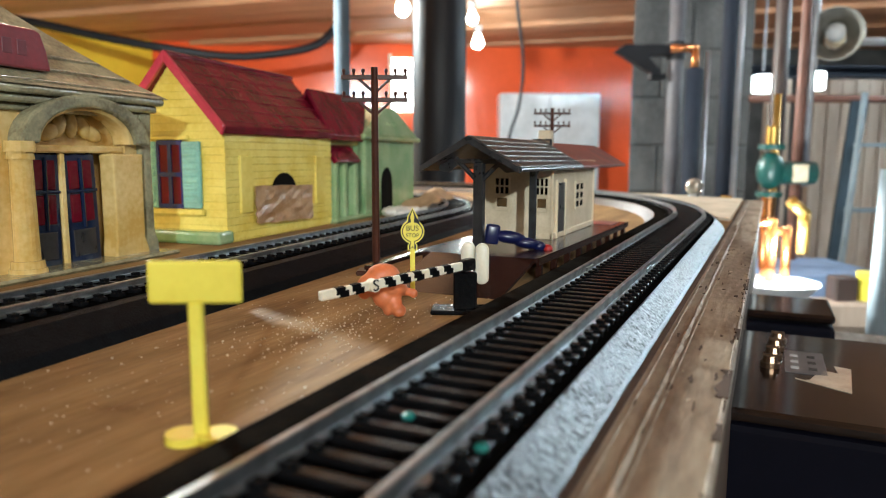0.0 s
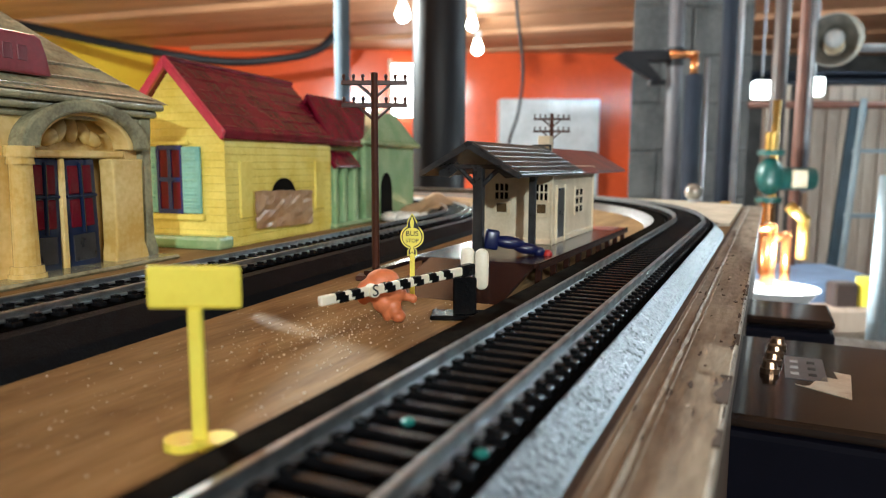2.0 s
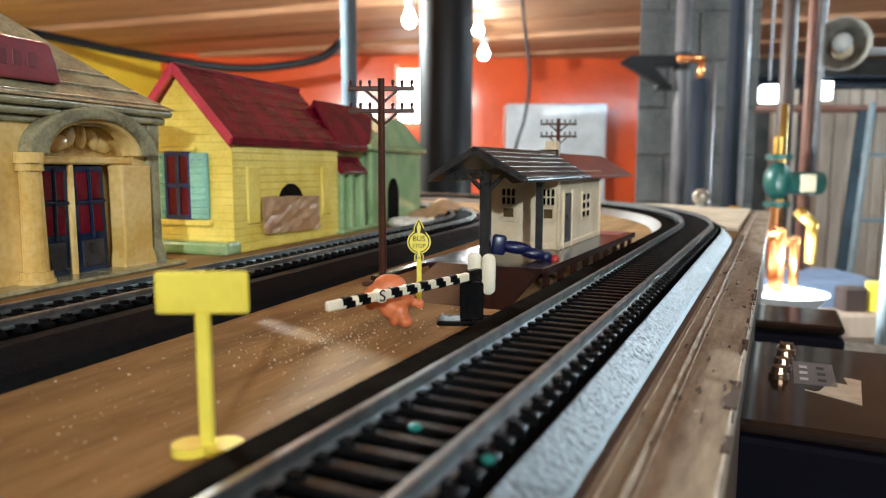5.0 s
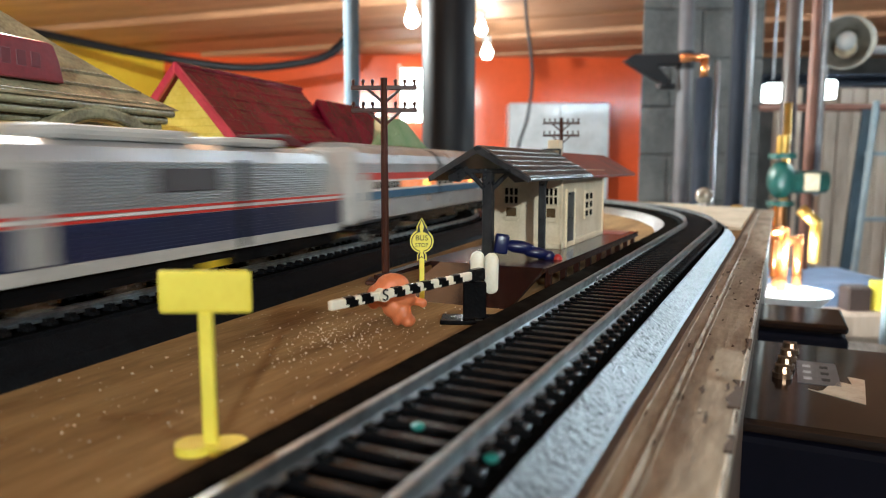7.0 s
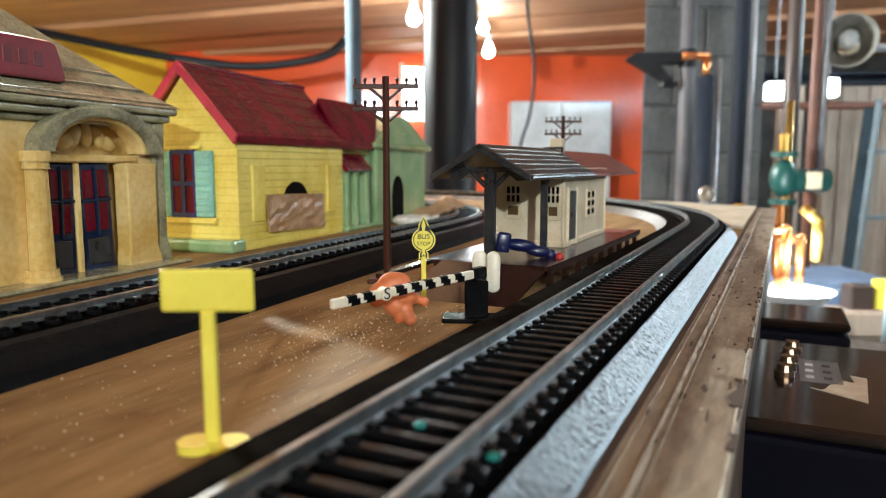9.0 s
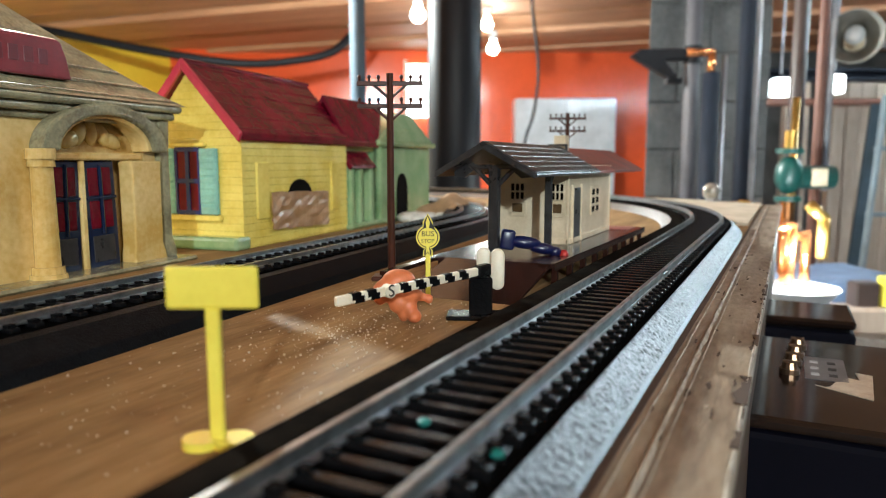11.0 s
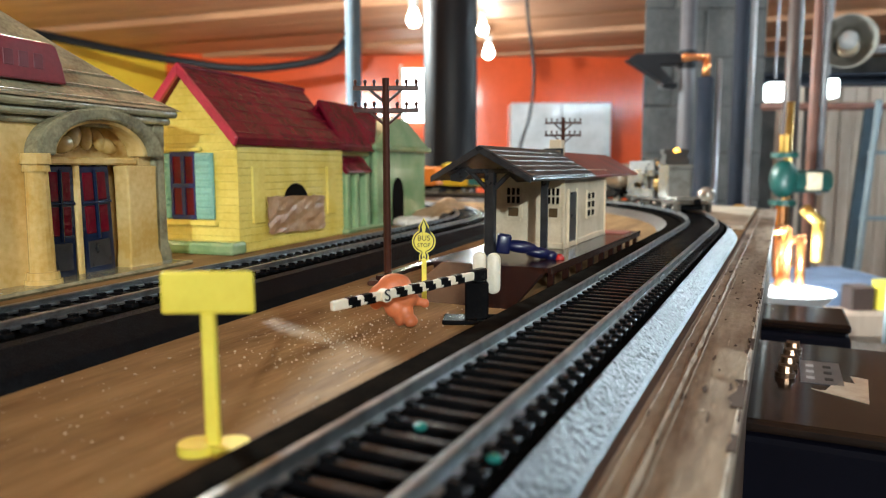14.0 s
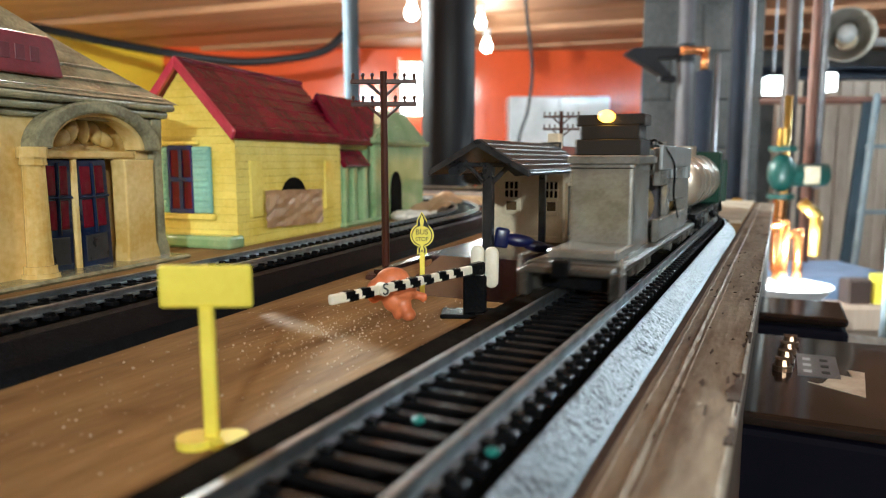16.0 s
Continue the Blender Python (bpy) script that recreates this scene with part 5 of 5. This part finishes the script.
WHITE_ST = mat("white_stripe_paint", (0.75, 0.74, 0.72), 0.4, scale=60)
GLASS_D = mat("smoked_window", (0.015, 0.013, 0.012), 0.12, scale=60)
GLASS_LIT = glow("lit_window", (1.0, 0.24, 0.04), 0.4)
GLASS_HOT = glow("hot_window", (1.0, 0.4, 0.05), 3.0)
MARKER = glow("marker_lamp", (1.0, 0.33, 0.10), 1.6)
HEADLAMP = glow("grain_of_wheat_bulb", (1.0, 0.45, 0.05), 7.0)
FRAME_BL = mat("pale_grey_frame", (0.40, 0.43, 0.45), 0.3, 0.4, col2=(0.28, 0.3, 0.31), scale=90)
ZINC_D = mat("oily_cast_zinc", (0.16, 0.15, 0.13), 0.3, 0.7, col2=(0.05, 0.045, 0.04), scale=120, bump=0.4, bscale=300)
OLIVE_BLK = mat("dark_bronze_card", (0.016, 0.011, 0.007), 0.5, scale=80)
BOX_Y = mat("yellow_car_paint", (0.70, 0.50, 0.02), 0.4, scale=40)
BOX_O = mat("orange_car_paint", (0.70, 0.22, 0.02), 0.4, scale=40)
BOX_YO = mat("yellow_orange_car_paint", (0.72, 0.36, 0.05), 0.4, scale=40)
BOX_G = mat("dark_green_car_paint", (0.01, 0.05, 0.03), 0.4, scale=40)
BOX_T = mat("teal_car_paint", (0.03, 0.16, 0.17), 0.4, scale=40)
TANKM = mat("gold_silver_tank", (0.6, 0.5, 0.38), 0.3, 0.7, col2=(0.5, 0.45, 0.4), scale=60)


def truck(t, y, axle=0.014, mt=None, w=0.0125):
    mt = mt or BLACK
    tr = part("truck", box(B(), -w + 0.002, w - 0.002, y - 0.004, y + 0.004, 0.004, 0.009, 0.0005), mt, t)
    for s in (-1, 1):
        bm = box(B(), s * w - 0.001, s * w + 0.001, y - axle * 0.8, y + axle * 0.8, 0.0055, 0.0085, 0.0005)
        box(bm, s * w - 0.0013, s * w + 0.0013, y - axle * 0.25, y + axle * 0.25, 0.003, 0.0085, 0.0004)
        for a in (-0.5, 0.5):
            box(bm, s * w - 0.0014, s * w + 0.0014, y + a * axle - 0.002, y + a * axle + 0.002, 0.0035, 0.008, 0.0004)
        part("side_frame", bm, mt, tr)
    for a in (-0.5, 0.5):
        bm = cyl(B(), (-0.0092, y + a * axle, 0.0048), (0.0092, y + a * axle, 0.0048), 0.0011, n=8)
        for s in (-1, 1):
            cyl(bm, (s * 0.0078, y + a * axle, 0.0048), (s * 0.0104, y + a * axle, 0.0048), 0.0052, n=20)
        part("wheelset", bm, ZINC, tr)


def coupler(t, y, d):
    bm = box(B(), -0.0012, 0.0012, min(y, y + d * 0.006), max(y, y + d * 0.006), 0.0075, 0.0095)
    box(bm, -0.0025, 0.0025, min(y + d * 0.005, y + d * 0.008), max(y + d * 0.005, y + d * 0.008), 0.006, 0.011, 0.0006)
    part("coupler", bm, BLACK, t)


def ribbed(half, z0, z1, n, depth):
    """Right-hand outline with fine ribs from z0 up to z1."""
    out = []
    for i in range(n):
        a, b = z0 + (z1 - z0) * i / n, z0 + (z1 - z0) * (i + 1) / n
        out += [(half - depth, a), (half, a + (b - a) * 0.3), (half, a + (b - a) * 0.7)]
    return out + [(half - depth, z1)]


def hull(bm, right, y0, y1):
    pts = right + [(-x, z) for x, z in reversed(right)]
    return prism(bm, pts, lambda u, v, k: (u, y0 + (y1 - y0) * k, v))


def coach(label):
    L, hw = 0.308, 0.0168
    t = thing("passenger_coach", pose(0, 0, 0), label, "train car", "express train")
    roof = [(hw - 0.0006, 0.0395), (hw - 0.0022, 0.0435), (hw - 0.0062, 0.0465), (hw - 0.012, 0.048)]
    right = [(0.013, 0.0095)] + ribbed(hw - 0.0012, 0.011, 0.0205, 9, 0.0004) + [(hw, 0.021), (hw, 0.034)] + ribbed(hw, 0.0345, 0.039, 5, 0.0004) + roof
    part("body", hull(B(), right, 0.004, L - 0.004), SILVER, t, "ribbed silver body")
    for i in range(9):
        a = radians(6 + i * 9.5)
        for s in (-1, 1):
            if a < math.pi / 2 + 0.01:
                x, z = s * (hw - 0.0025) * math.cos(a * 0.92), 0.0395 + 0.0085 * math.sin(a)
                part("roof_rib", cyl(B(), (x, 0.006, z), (x, L - 0.006, z), 0.0008, n=6), SILVER, t)
    for s in (-1, 1):
        sx = lambda a, b: (min(s * a, s * b), max(s * a, s * b))
        part("red_stripe", box(B(), *sx(hw - 0.0005, hw + 0.0002), 0.006, L - 0.006, 0.0308, 0.0342), RED_ST, t, "red stripe")
        part("window_band", box(B(), *sx(hw - 0.0005, hw + 0.0002), 0.006, L - 0.006, 0.0252, 0.0307), WHITE_ST, t, "pale window band")
        part("blue_stripe", box(B(), *sx(hw - 0.0005, hw + 0.0002), 0.006, L - 0.006, 0.0212, 0.0251), BLUE_ST, t, "blue stripe")
        for i in range(21):
            y = 0.022 + i * 0.0127
            mt = GLASS_HOT if i in (6, 14) else GLASS_LIT if 2 < i % 8 else GLASS_D
            part("window", box(B(), *sx(hw, hw + 0.0005), y, y + 0.0092, 0.0262, 0.0298, 0.0003), mt, t)
        part("door", box(B(), *sx(hw - 0.001, hw + 0.0004), 0.007, 0.016, 0.0125, 0.034, 0.0003), SILVER_GREY, t)
        part("skirt", box(B(), *sx(hw - 0.003, hw - 0.002), 0.075, L - 0.075, 0.0062, 0.0105), BLACK, t)
    for y in (0.0, L - 0.006):
        part("end", box(B(), -hw + 0.001, hw - 0.001, y, y + 0.006, 0.0098, 0.046, 0.0022, 2), SILVER_GREY, t, "smooth grey end")
        part("vestibule", box(B(), -0.005, 0.005, y - 0.002 if y < 0.1 else y + 0.004, y + 0.002 if y < 0.1 else y + 0.008, 0.0105, 0.037, 0.0008), BLACK, t)
    part("joint_band", hull(B(), [(hw + 0.0003, 0.0205), (hw + 0.0003, 0.0395), (hw - 0.0018, 0.0438), (hw - 0.006, 0.0469), (hw - 0.012, 0.0486)], 0.128, 0.1315), BLACKPIPE, t, "dark joint band")
    part("underframe", box(B(), -0.011, 0.011, 0.01, L - 0.01, 0.0072, 0.0105), BLACK, t)
    part("equipment_box", box(B(), -0.012, 0.012, 0.11, 0.145, 0.0035, 0.0075, 0.0006), BLACK, t)
    part("equipment_box", box(B(), -0.012, 0.012, 0.16, 0.185, 0.003, 0.0075, 0.0006), BLACK, t)
    for y in (0.045, L - 0.045):
        truck(t, y, 0.03)
    coupler(t, 0.002, -1), coupler(t, L - 0.002, 1)
    return t


def express_engine():
    L, hw = 0.172, 0.0170
    t = thing("electric_locomotive", pose(0, 0, 0), "silver electric locomotive with red lines and navy sides", "locomotive")
    roof = [(hw, 0.0385), (hw - 0.002, 0.0425), (hw - 0.008, 0.0445)]
    right = [(hw - 0.001, 0.0085)] + [(hw, 0.009), (hw, 0.0258)] + ribbed(hw, 0.026, 0.0385, 14, 0.0004) + roof[1:]
    part("body", hull(B(), right, 0.014, L - 0.012), SILVER, t, "ribbed silver body")
    # cab ends: sloping windscreen above a flat nose
    for y0, d in ((0.0, 1), (L, -1)):
        bm = B()
        prof = [(0.0, 0.009), (0.0, 0.0262), (0.0045, 0.0385), (0.0075, 0.0435), (0.0145, 0.0444), (0.0145, 0.009)]
        prism(bm, prof, lambda u, v, k: ((2 * k - 1) * (hw - 0.0004), y0 + d * u, v), 0.0008)
        cab = part("cab_end", bm, SILVER_GREY, t, "pale grey cab end")
        for s in (-1, 1):
            bm = B()
            prism(bm, [(0.0015, 0.0292), (0.0044, 0.0370), (0.0038, 0.0372), (0.0009, 0.0294)], lambda u, v, k: (s * (0.0018 + 0.0118 * k), y0 + d * (u - 0.0006), v))
            part("windscreen", bm, GLASS_D, cab)
            part("marker_lamp", box(B(), min(s * 0.003, s * 0.0135), max(s * 0.003, s * 0.0135), min(y0 + d * 0.0045, y0 + d * 0.0062), max(y0 + d * 0.0045, y0 + d * 0.0062), 0.0405, 0.0424), MARKER, cab)
        part("navy_nose", box(B(), -hw + 0.0006, hw - 0.0006, min(y0, y0 - d * 0.0004), max(y0, y0 - d * 0.0004), 0.0125, 0.0222), NAVY, cab)
        for z in (0.0226, 0.0246):
            part("red_line", box(B(), -hw + 0.0006, hw - 0.0006, min(y0, y0 - d * 0.0004), max(y0, y0 - d * 0.0004), z, z + 0.0009), RED_ST, cab)
        part("number_bar", box(B(), -0.007, 0.007, min(y0 - d * 0.0003, y0 - d * 0.0008), max(y0 - d * 0.0003, y0 - d * 0.0008), 0.0158, 0.0192), WHITE_ST, cab)
        part("pilot", box(B(), -0.0145, 0.0145, min(y0 + d * 0.001, y0 + d * 0.006), max(y0 + d * 0.001, y0 + d * 0.006), 0.0015, 0.0092, 0.0006), BLACK, cab)
        part("bumper", box(B(), -0.0172, 0.0172, min(y0 - d * 0.0012, y0 + d * 0.003), max(y0 - d * 0.0012, y0 + d * 0.003), 0.0092, 0.0118, 0.0004), SILVER_GREY, cab)
    for s in (-1, 1):
        sx = lambda a, b: (min(s * a, s * b), max(s * a, s * b))
        side = part("navy_side", box(B(), *sx(hw - 0.0006, hw + 0.0001), 0.0005, L - 0.0005, 0.0124, 0.0222), NAVY, t, "ribbed navy side panel")
        for i in range(9):
            z = 0.0126 + i * 0.00105
            part("rib", box(B(), *sx(hw - 0.0006, hw + 0.0003), 0.0145, L - 0.0145, z, z + 0.0008), NAVY, side)
        for z, mt in ((0.0224, RED_ST), (0.0234, WHITE_ST), (0.0244, RED_ST)):
            part("line", box(B(), *sx(hw - 0.0006, hw + 0.0003), 0.0005, L - 0.0005, z, z + 0.0008), mt, t)
        part("cab_window", box(B(), *sx(hw - 0.0006, hw + 0.0002), 0.007, 0.0125, 0.0285, 0.0365, 0.0003), GLASS_D, t)
        part("cab_door", box(B(), *sx(hw - 0.0006, hw + 0.0004), 0.015, 0.0235, 0.0125, 0.0385, 0.0003), SILVER_GREY, t)
        part("grille", box(B(), *sx(hw - 0.0006, hw + 0.0006), 0.06, 0.09, 0.0295, 0.0365, 0.0003), IRON, t)
        part("joint_strip", box(B(), *sx(hw - 0.0006, hw + 0.0008), 0.1, 0.103, 0.0095, 0.0395), BLACKPIPE, t)
        part("sill", box(B(), *sx(hw - 0.001, hw + 0.0002), 0.001, L - 0.001, 0.0088, 0.0122), SILVER_GREY, t)
        part("builder_plate", box(B(), *sx(0.0148, 0.0154), 0.082, 0.092, 0.0035, 0.0058), BOX_Y, t)
    part("roof_box", box(B(), -0.011, 0.011, 0.03, 0.085, 0.0442, 0.0485, 0.0015, 2), SILVER_GREY, t)
    part("roof_box", box(B(), -0.0125, 0.0125, 0.1, 0.135, 0.0442, 0.0475, 0.0015, 2), SILVER_GREY, t)
    part("pantograph", tube(B(), [(-0.01, 0.15, 0.046), (-0.01, 0.14, 0.0495), (0.01, 0.14, 0.0495), (0.01, 0.15, 0.046)], 0.0006, 6), IRON, t)
    part("underframe", box(B(), -0.0148, 0.0148, 0.008, L - 0.008, 0.0035, 0.0092), BLACK, t)
    for y in (0.038, L - 0.038):
        truck(t, y, 0.03, w=0.014)
    coupler(t, L - 0.002, 1)
    return t


def bare_engine():
    """Die-cast chassis of a switcher running without its shell."""
    t = thing("bare_locomotive", pose(0, 0, 0), "die-cast locomotive chassis without its shell, lamp on top", "locomotive")
    part("footplate", box(B(), -0.0145, 0.0145, 0.008, 0.163, 0.0062, 0.0082, 0.0005), ZINC_D, t)
    part("pilot_beam", box(B(), -0.0128, 0.0128, 0.001, 0.009, 0.0058, 0.0078, 0.0005), ZINC_D, t)
    for s in (-1, 1):
        part("step", box(B(), s * 0.0132 - 0.0015, s * 0.0132 + 0.0015, 0.002, 0.007, -0.001, 0.0068, 0.0004), ZINC_D, t)
        part("handrail", tube(B(), [(s * 0.0148, 0.004, 0.006), (s * 0.0148, 0.004, 0.0105), (s * 0.0148, 0.012, 0.0105)], 0.0005, 6), ZINC, t)
    part("deck_casting", box(B(), -0.0105, 0.0105, 0.016, 0.044, 0.0082, 0.0112, 0.0006), ZINC, t)
    part("front_weight", box(B(), -0.0104, 0.0104, 0.038, 0.066, 0.0082, 0.0375, 0.0012, 2), ZINC, t, "rough cast front weight")
    part("weight_cap", box(B(), -0.0107, 0.0122, 0.0372, 0.07, 0.0365, 0.0395, 0.0005), ZINC, t)
    part("lamp_bracket", box(B(), -0.0108, 0.0108, 0.045, 0.062, 0.0395, 0.0448, 0.0004), OLIVE_BLK, t, "dark card lamp bracket")
    part("lamp_bracket", box(B(), -0.0098, 0.0098, 0.047, 0.06, 0.0446, 0.0495, 0.0004), OLIVE_BLK, t)
    part("lamp_bracket", box(B(), -0.0115, 0.0115, 0.048, 0.059, 0.0493, 0.0530, 0.0004), OLIVE_BLK, t)
    part("front_lamp", ball(B(), (-0.0008, 0.0468, 0.0522), 0.0021, (1.3, 1, 1)), HEADLAMP, t, "glowing bulb", smooth=True)
    # motor block between open side frames
    for s in (-1, 1):
        sx = lambda a, b: (min(s * a, s * b), max(s * a, s * b))
        part("side_frame", box(B(), *sx(0.0098, 0.0125), 0.074, 0.142, 0.0082, 0.0165, 0.0005), ZINC, t)
        part("side_frame", box(B(), *sx(0.0098, 0.0128), 0.074, 0.1, 0.0285, 0.0425, 0.0006), ZINC, t)
        part("side_frame", box(B(), *sx(0.0098, 0.0128), 0.102, 0.142, 0.0215, 0.043, 0.0006), ZINC, t)
        part("upright", box(B(), *sx(0.0096, 0.0122), 0.094, 0.1, 0.0165, 0.029, 0.0004), ZINC, t)
        part("upright", box(B(), *sx(0.0096, 0.0122), 0.134, 0.142, 0.0165, 0.0235, 0.0004), ZINC, t)
    part("flywheel", cyl(B(), (0, 0.07, 0.0215), (0, 0.083, 0.0215), 0.0092, n=24), BRASS, t, "brass flywheel")
    part("motor", box(B(), -0.0085, 0.0085, 0.085, 0.125, 0.0115, 0.0315, 0.003, 2), IRON, t)
    part("flywheel", cyl(B(), (0, 0.127, 0.0215), (0, 0.138, 0.0215), 0.0092, n=24), BRASS, t, "brass flywheel")
    part("rear_weight", box(B(), -0.0115, 0.0115, 0.14, 0.16, 0.0082, 0.034, 0.001, 2), ZINC, t)
    part("circuit_strip", box(B(), -0.006, 0.006, 0.07, 0.158, 0.0428, 0.0438), BLACK, t)
    rnd = random.Random(4)
    for i in range(7):
        y = 0.076 + i * 0.012
        part("terminal", box(B(), -0.004 + rnd.uniform(-0.003, 0.006), 0.001 + rnd.uniform(0, 0.004), y, y + 0.005, 0.0436, 0.0452 + rnd.uniform(0, 0.001), 0.0004), ZINC if i % 2 else BLACK, t)
    part("wire", tube(B(), [(0.004, 0.066, 0.0405), (0.008, 0.086, 0.0455), (0.006, 0.116, 0.0445), (0.003, 0.15, 0.0405)], 0.0005, 6), BLACK, t)
    part("rear_lamp", ball(B(), (0.0, 0.16, 0.0405), 0.0014), HEADLAMP, t, "small glowing bulb", smooth=True)
    part("rear_bracket", box(B(), -0.006, 0.006, 0.15, 0.16, 0.034, 0.0395, 0.0005), OLIVE_BLK, t)
    for y in (0.036, 0.132):
        truck(t, y, 0.026, ZINC_D, 0.0128)
    for s in (-1, 1):
        part("frame_plate", prism(B(), [(0.070, 0.0345), (0.070, 0.0432), (0.146, 0.0432), (0.146, 0.0300), (0.136, 0.0300), (0.136, 0.0352), (0.104, 0.0352), (0.104, 0.0310), (0.094, 0.0310), (0.094, 0.0345)],
                                  lambda u, v, k: (s * (0.0126 + 0.0012 * k), u, v), 0.0003), FRAME_BL, t, "pale blue-grey side plate")
        part("wire", hose(B(), [(s * 0.0136, 0.076, 0.0425), (s * 0.0152, 0.088, 0.036), (s * 0.0142, 0.096, 0.024), (s * 0.0138, 0.112, 0.0145)], 0.0004, 6), BLACK, t, "thin black wire")
        part("apron_step", box(B(), s * 0.0118 - 0.0022, s * 0.0118 + 0.0022, 0.0095, 0.0145, -0.0005, 0.0060, 0.0005), ZINC_D, t)
    part("pilot_face", box(B(), -0.0098, 0.0098, 0.0085, 0.0110, 0.0005, 0.0056, 0.0005), BLACK, t)
    part("seam", box(B(), -0.0105, 0.0105, 0.0376, 0.0382, 0.0352, 0.0355), BLACK, t)
    part("gear_tower", box(B(), -0.007, 0.007, 0.022, 0.046, 0.001, 0.0065, 0.001), BLACK, t)
    coupler(t, 0.002, -1), coupler(t, 0.161, 1)
    return t


def freight_frame(name, label, L):
    t = thing(name, pose(0, 0, 0), label, "train car", "freight train")
    part("underframe", box(B(), -0.013, 0.013, 0.004, L - 0.004, 0.0085, 0.0112, 0.0004), BLACK, t)
    for y in (0.026, L - 0.026):
        truck(t, y, 0.02)
    coupler(t, 0.005, -1), coupler(t, L - 0.005, 1)
    return t


def tank_car():
    L = 0.128
    t = freight_frame("tank_car", "silver and gold tank car with a dark green end", L)
    bm = cyl(B(), (0, 0.012, 0.0265), (0, L - 0.022, 0.0265), 0.0145, n=32)
    ball(bm, (0, 0.012, 0.0265), 0.0145, (1, 0.4, 1), 24)
    part("tank", bm, TANKM, t, smooth=True)
    for y in (0.03, 0.055, 0.08):
        part("band", cyl(B(), (0, y, 0.0265), (0, y + 0.0015, 0.0265), 0.0148, n=32), ZINC, t)
    part("dome", cyl(B(), (0, 0.055, 0.038), (0, 0.055, 0.0455), 0.006, n=20), TANKM, t)
    part("end_cabinet", box(B(), -0.014, 0.014, L - 0.021, L - 0.008, 0.0112, 0.043, 0.0008), BOX_G, t, "dark green end cabinet")
    part("saddle", box(B(), -0.008, 0.008, 0.02, 0.03, 0.0108, 0.0145), BLACK, t)
    return t


def box_car(name, label, L, mt, h, roofmt, doormt, ribs=9):
    t = freight_frame(name, label, L)
    part("body", box(B(), -0.0155, 0.0155, 0.006, L - 0.006, 0.0108, h, 0.0006), mt, t)
    part("roof", prism(B(), [(-0.0162, h - 0.001), (0, h + 0.0022), (0.0162, h - 0.001)], lambda u, v, k: (u, 0.005 + (L - 0.01) * k, v)), roofmt, t)
    for s in (-1, 1):
        x0, x1 = min(s * 0.0152, s * 0.0164), max(s * 0.0152, s * 0.0164)
        part("door", box(B(), x0, x1, L * 0.42, L * 0.58, 0.012, h - 0.003, 0.0004), doormt, t)
        for i in range(ribs):
            y = 0.01 + (L - 0.02) * i / (ribs - 1)
            if not L * 0.4 < y < L * 0.6:
                part("rib", box(B(), min(s * 0.0152, s * 0.016), max(s * 0.0152, s * 0.016), y - 0.0006, y + 0.0006, 0.0115, h - 0.002), mt, t)
    return t


def gondola(name, label, L, mt, h, load=None):
    t = freight_frame(name, label, L)
    for s in (-1, 1):
        part("side", box(B(), min(s * 0.0142, s * 0.0155), max(s * 0.0142, s * 0.0155), 0.006, L - 0.006, 0.0108, h, 0.0003), mt, t)
        for i in range(8):
            y = 0.012 + (L - 0.024) * i / 7
            part("rib", box(B(), min(s * 0.0155, s * 0.0163), max(s * 0.0155, s * 0.0163), y - 0.0007, y + 0.0007, 0.0112, h), mt, t)
    for y in (0.006, L - 0.0073):
        part("end", box(B(), -0.0142, 0.0142, y, y + 0.0013, 0.0108, h), mt, t)
    if load:
        part("load", box(B(), -0.0125, 0.0125, L * 0.12, L * 0.62, 0.0112, load, 0.001), BOX_Y, t, "yellow crate load")
    return t


express = [(express_engine(), 0.0, 0.172), (coach("silver passenger coach with red and blue stripes, lit windows"), 0.181, 0.308), (coach("last silver passenger coach with red and blue stripes"), 0.494, 0.308)]
goods = [(bare_engine(), 0.0, 0.165), (tank_car(), 0.17, 0.128),
         (box_car("box_car", "dark green model box car with a black underframe", 0.09, BOX_G, 0.038, BOX_G, BOX_G), 0.302, 0.09),
         (box_car("box_car", "yellow model box car with teal doors", 0.13, BOX_Y, 0.042, BOX_Y, BOX_T), 0.396, 0.13),
         (box_car("stock_car", "orange model freight car with black underframe", 0.128, BOX_O, 0.036, BOX_O, BOX_O), 0.53, 0.128),
         (box_car("box_car", "yellow-orange model box car with pale door", 0.14, BOX_YO, 0.041, WHITE_ST, WHITE_ST), 0.662, 0.14),
         (gondola("gondola", "low black gondola car at the train's end", 0.11, BLACK, 0.022), 0.806, 0.11)]


# ---- motion ----
def motions():
    def run(cars, line, lift, front):
        for ob, offset, length in cars:
            rows = []
            for i in range(161):
                t = i / 10
                s = front(t) + offset
                a, b = line(s + length * 0.16), line(s + length * 0.84)
                h = math.atan2(b[0] - a[0], b[1] - a[1])
                mx, my = (a[0] + b[0]) / 2, (a[1] + b[1]) / 2
                m = pose(mx, my, 0.0099 + lift) @ Matrix.Rotation(-h, 4, "Z") @ Matrix.Translation((0, -length / 2, 0))
                rows.append((t, m))
            walk(ob, rows)

    # the express passes once; before and after it waits out of sight
    def express_front(t):
        return max(-1.15, min(2.0, 0.252 - 0.55 * (t - 6.7)))

    def goods_front(t):
        return min(1.62, 0.187 + 0.215 * (16.0 - t))

    run(express, inner, 0.002, express_front)
    run(goods, outer_rails, 0.0013, goods_front)


motions()
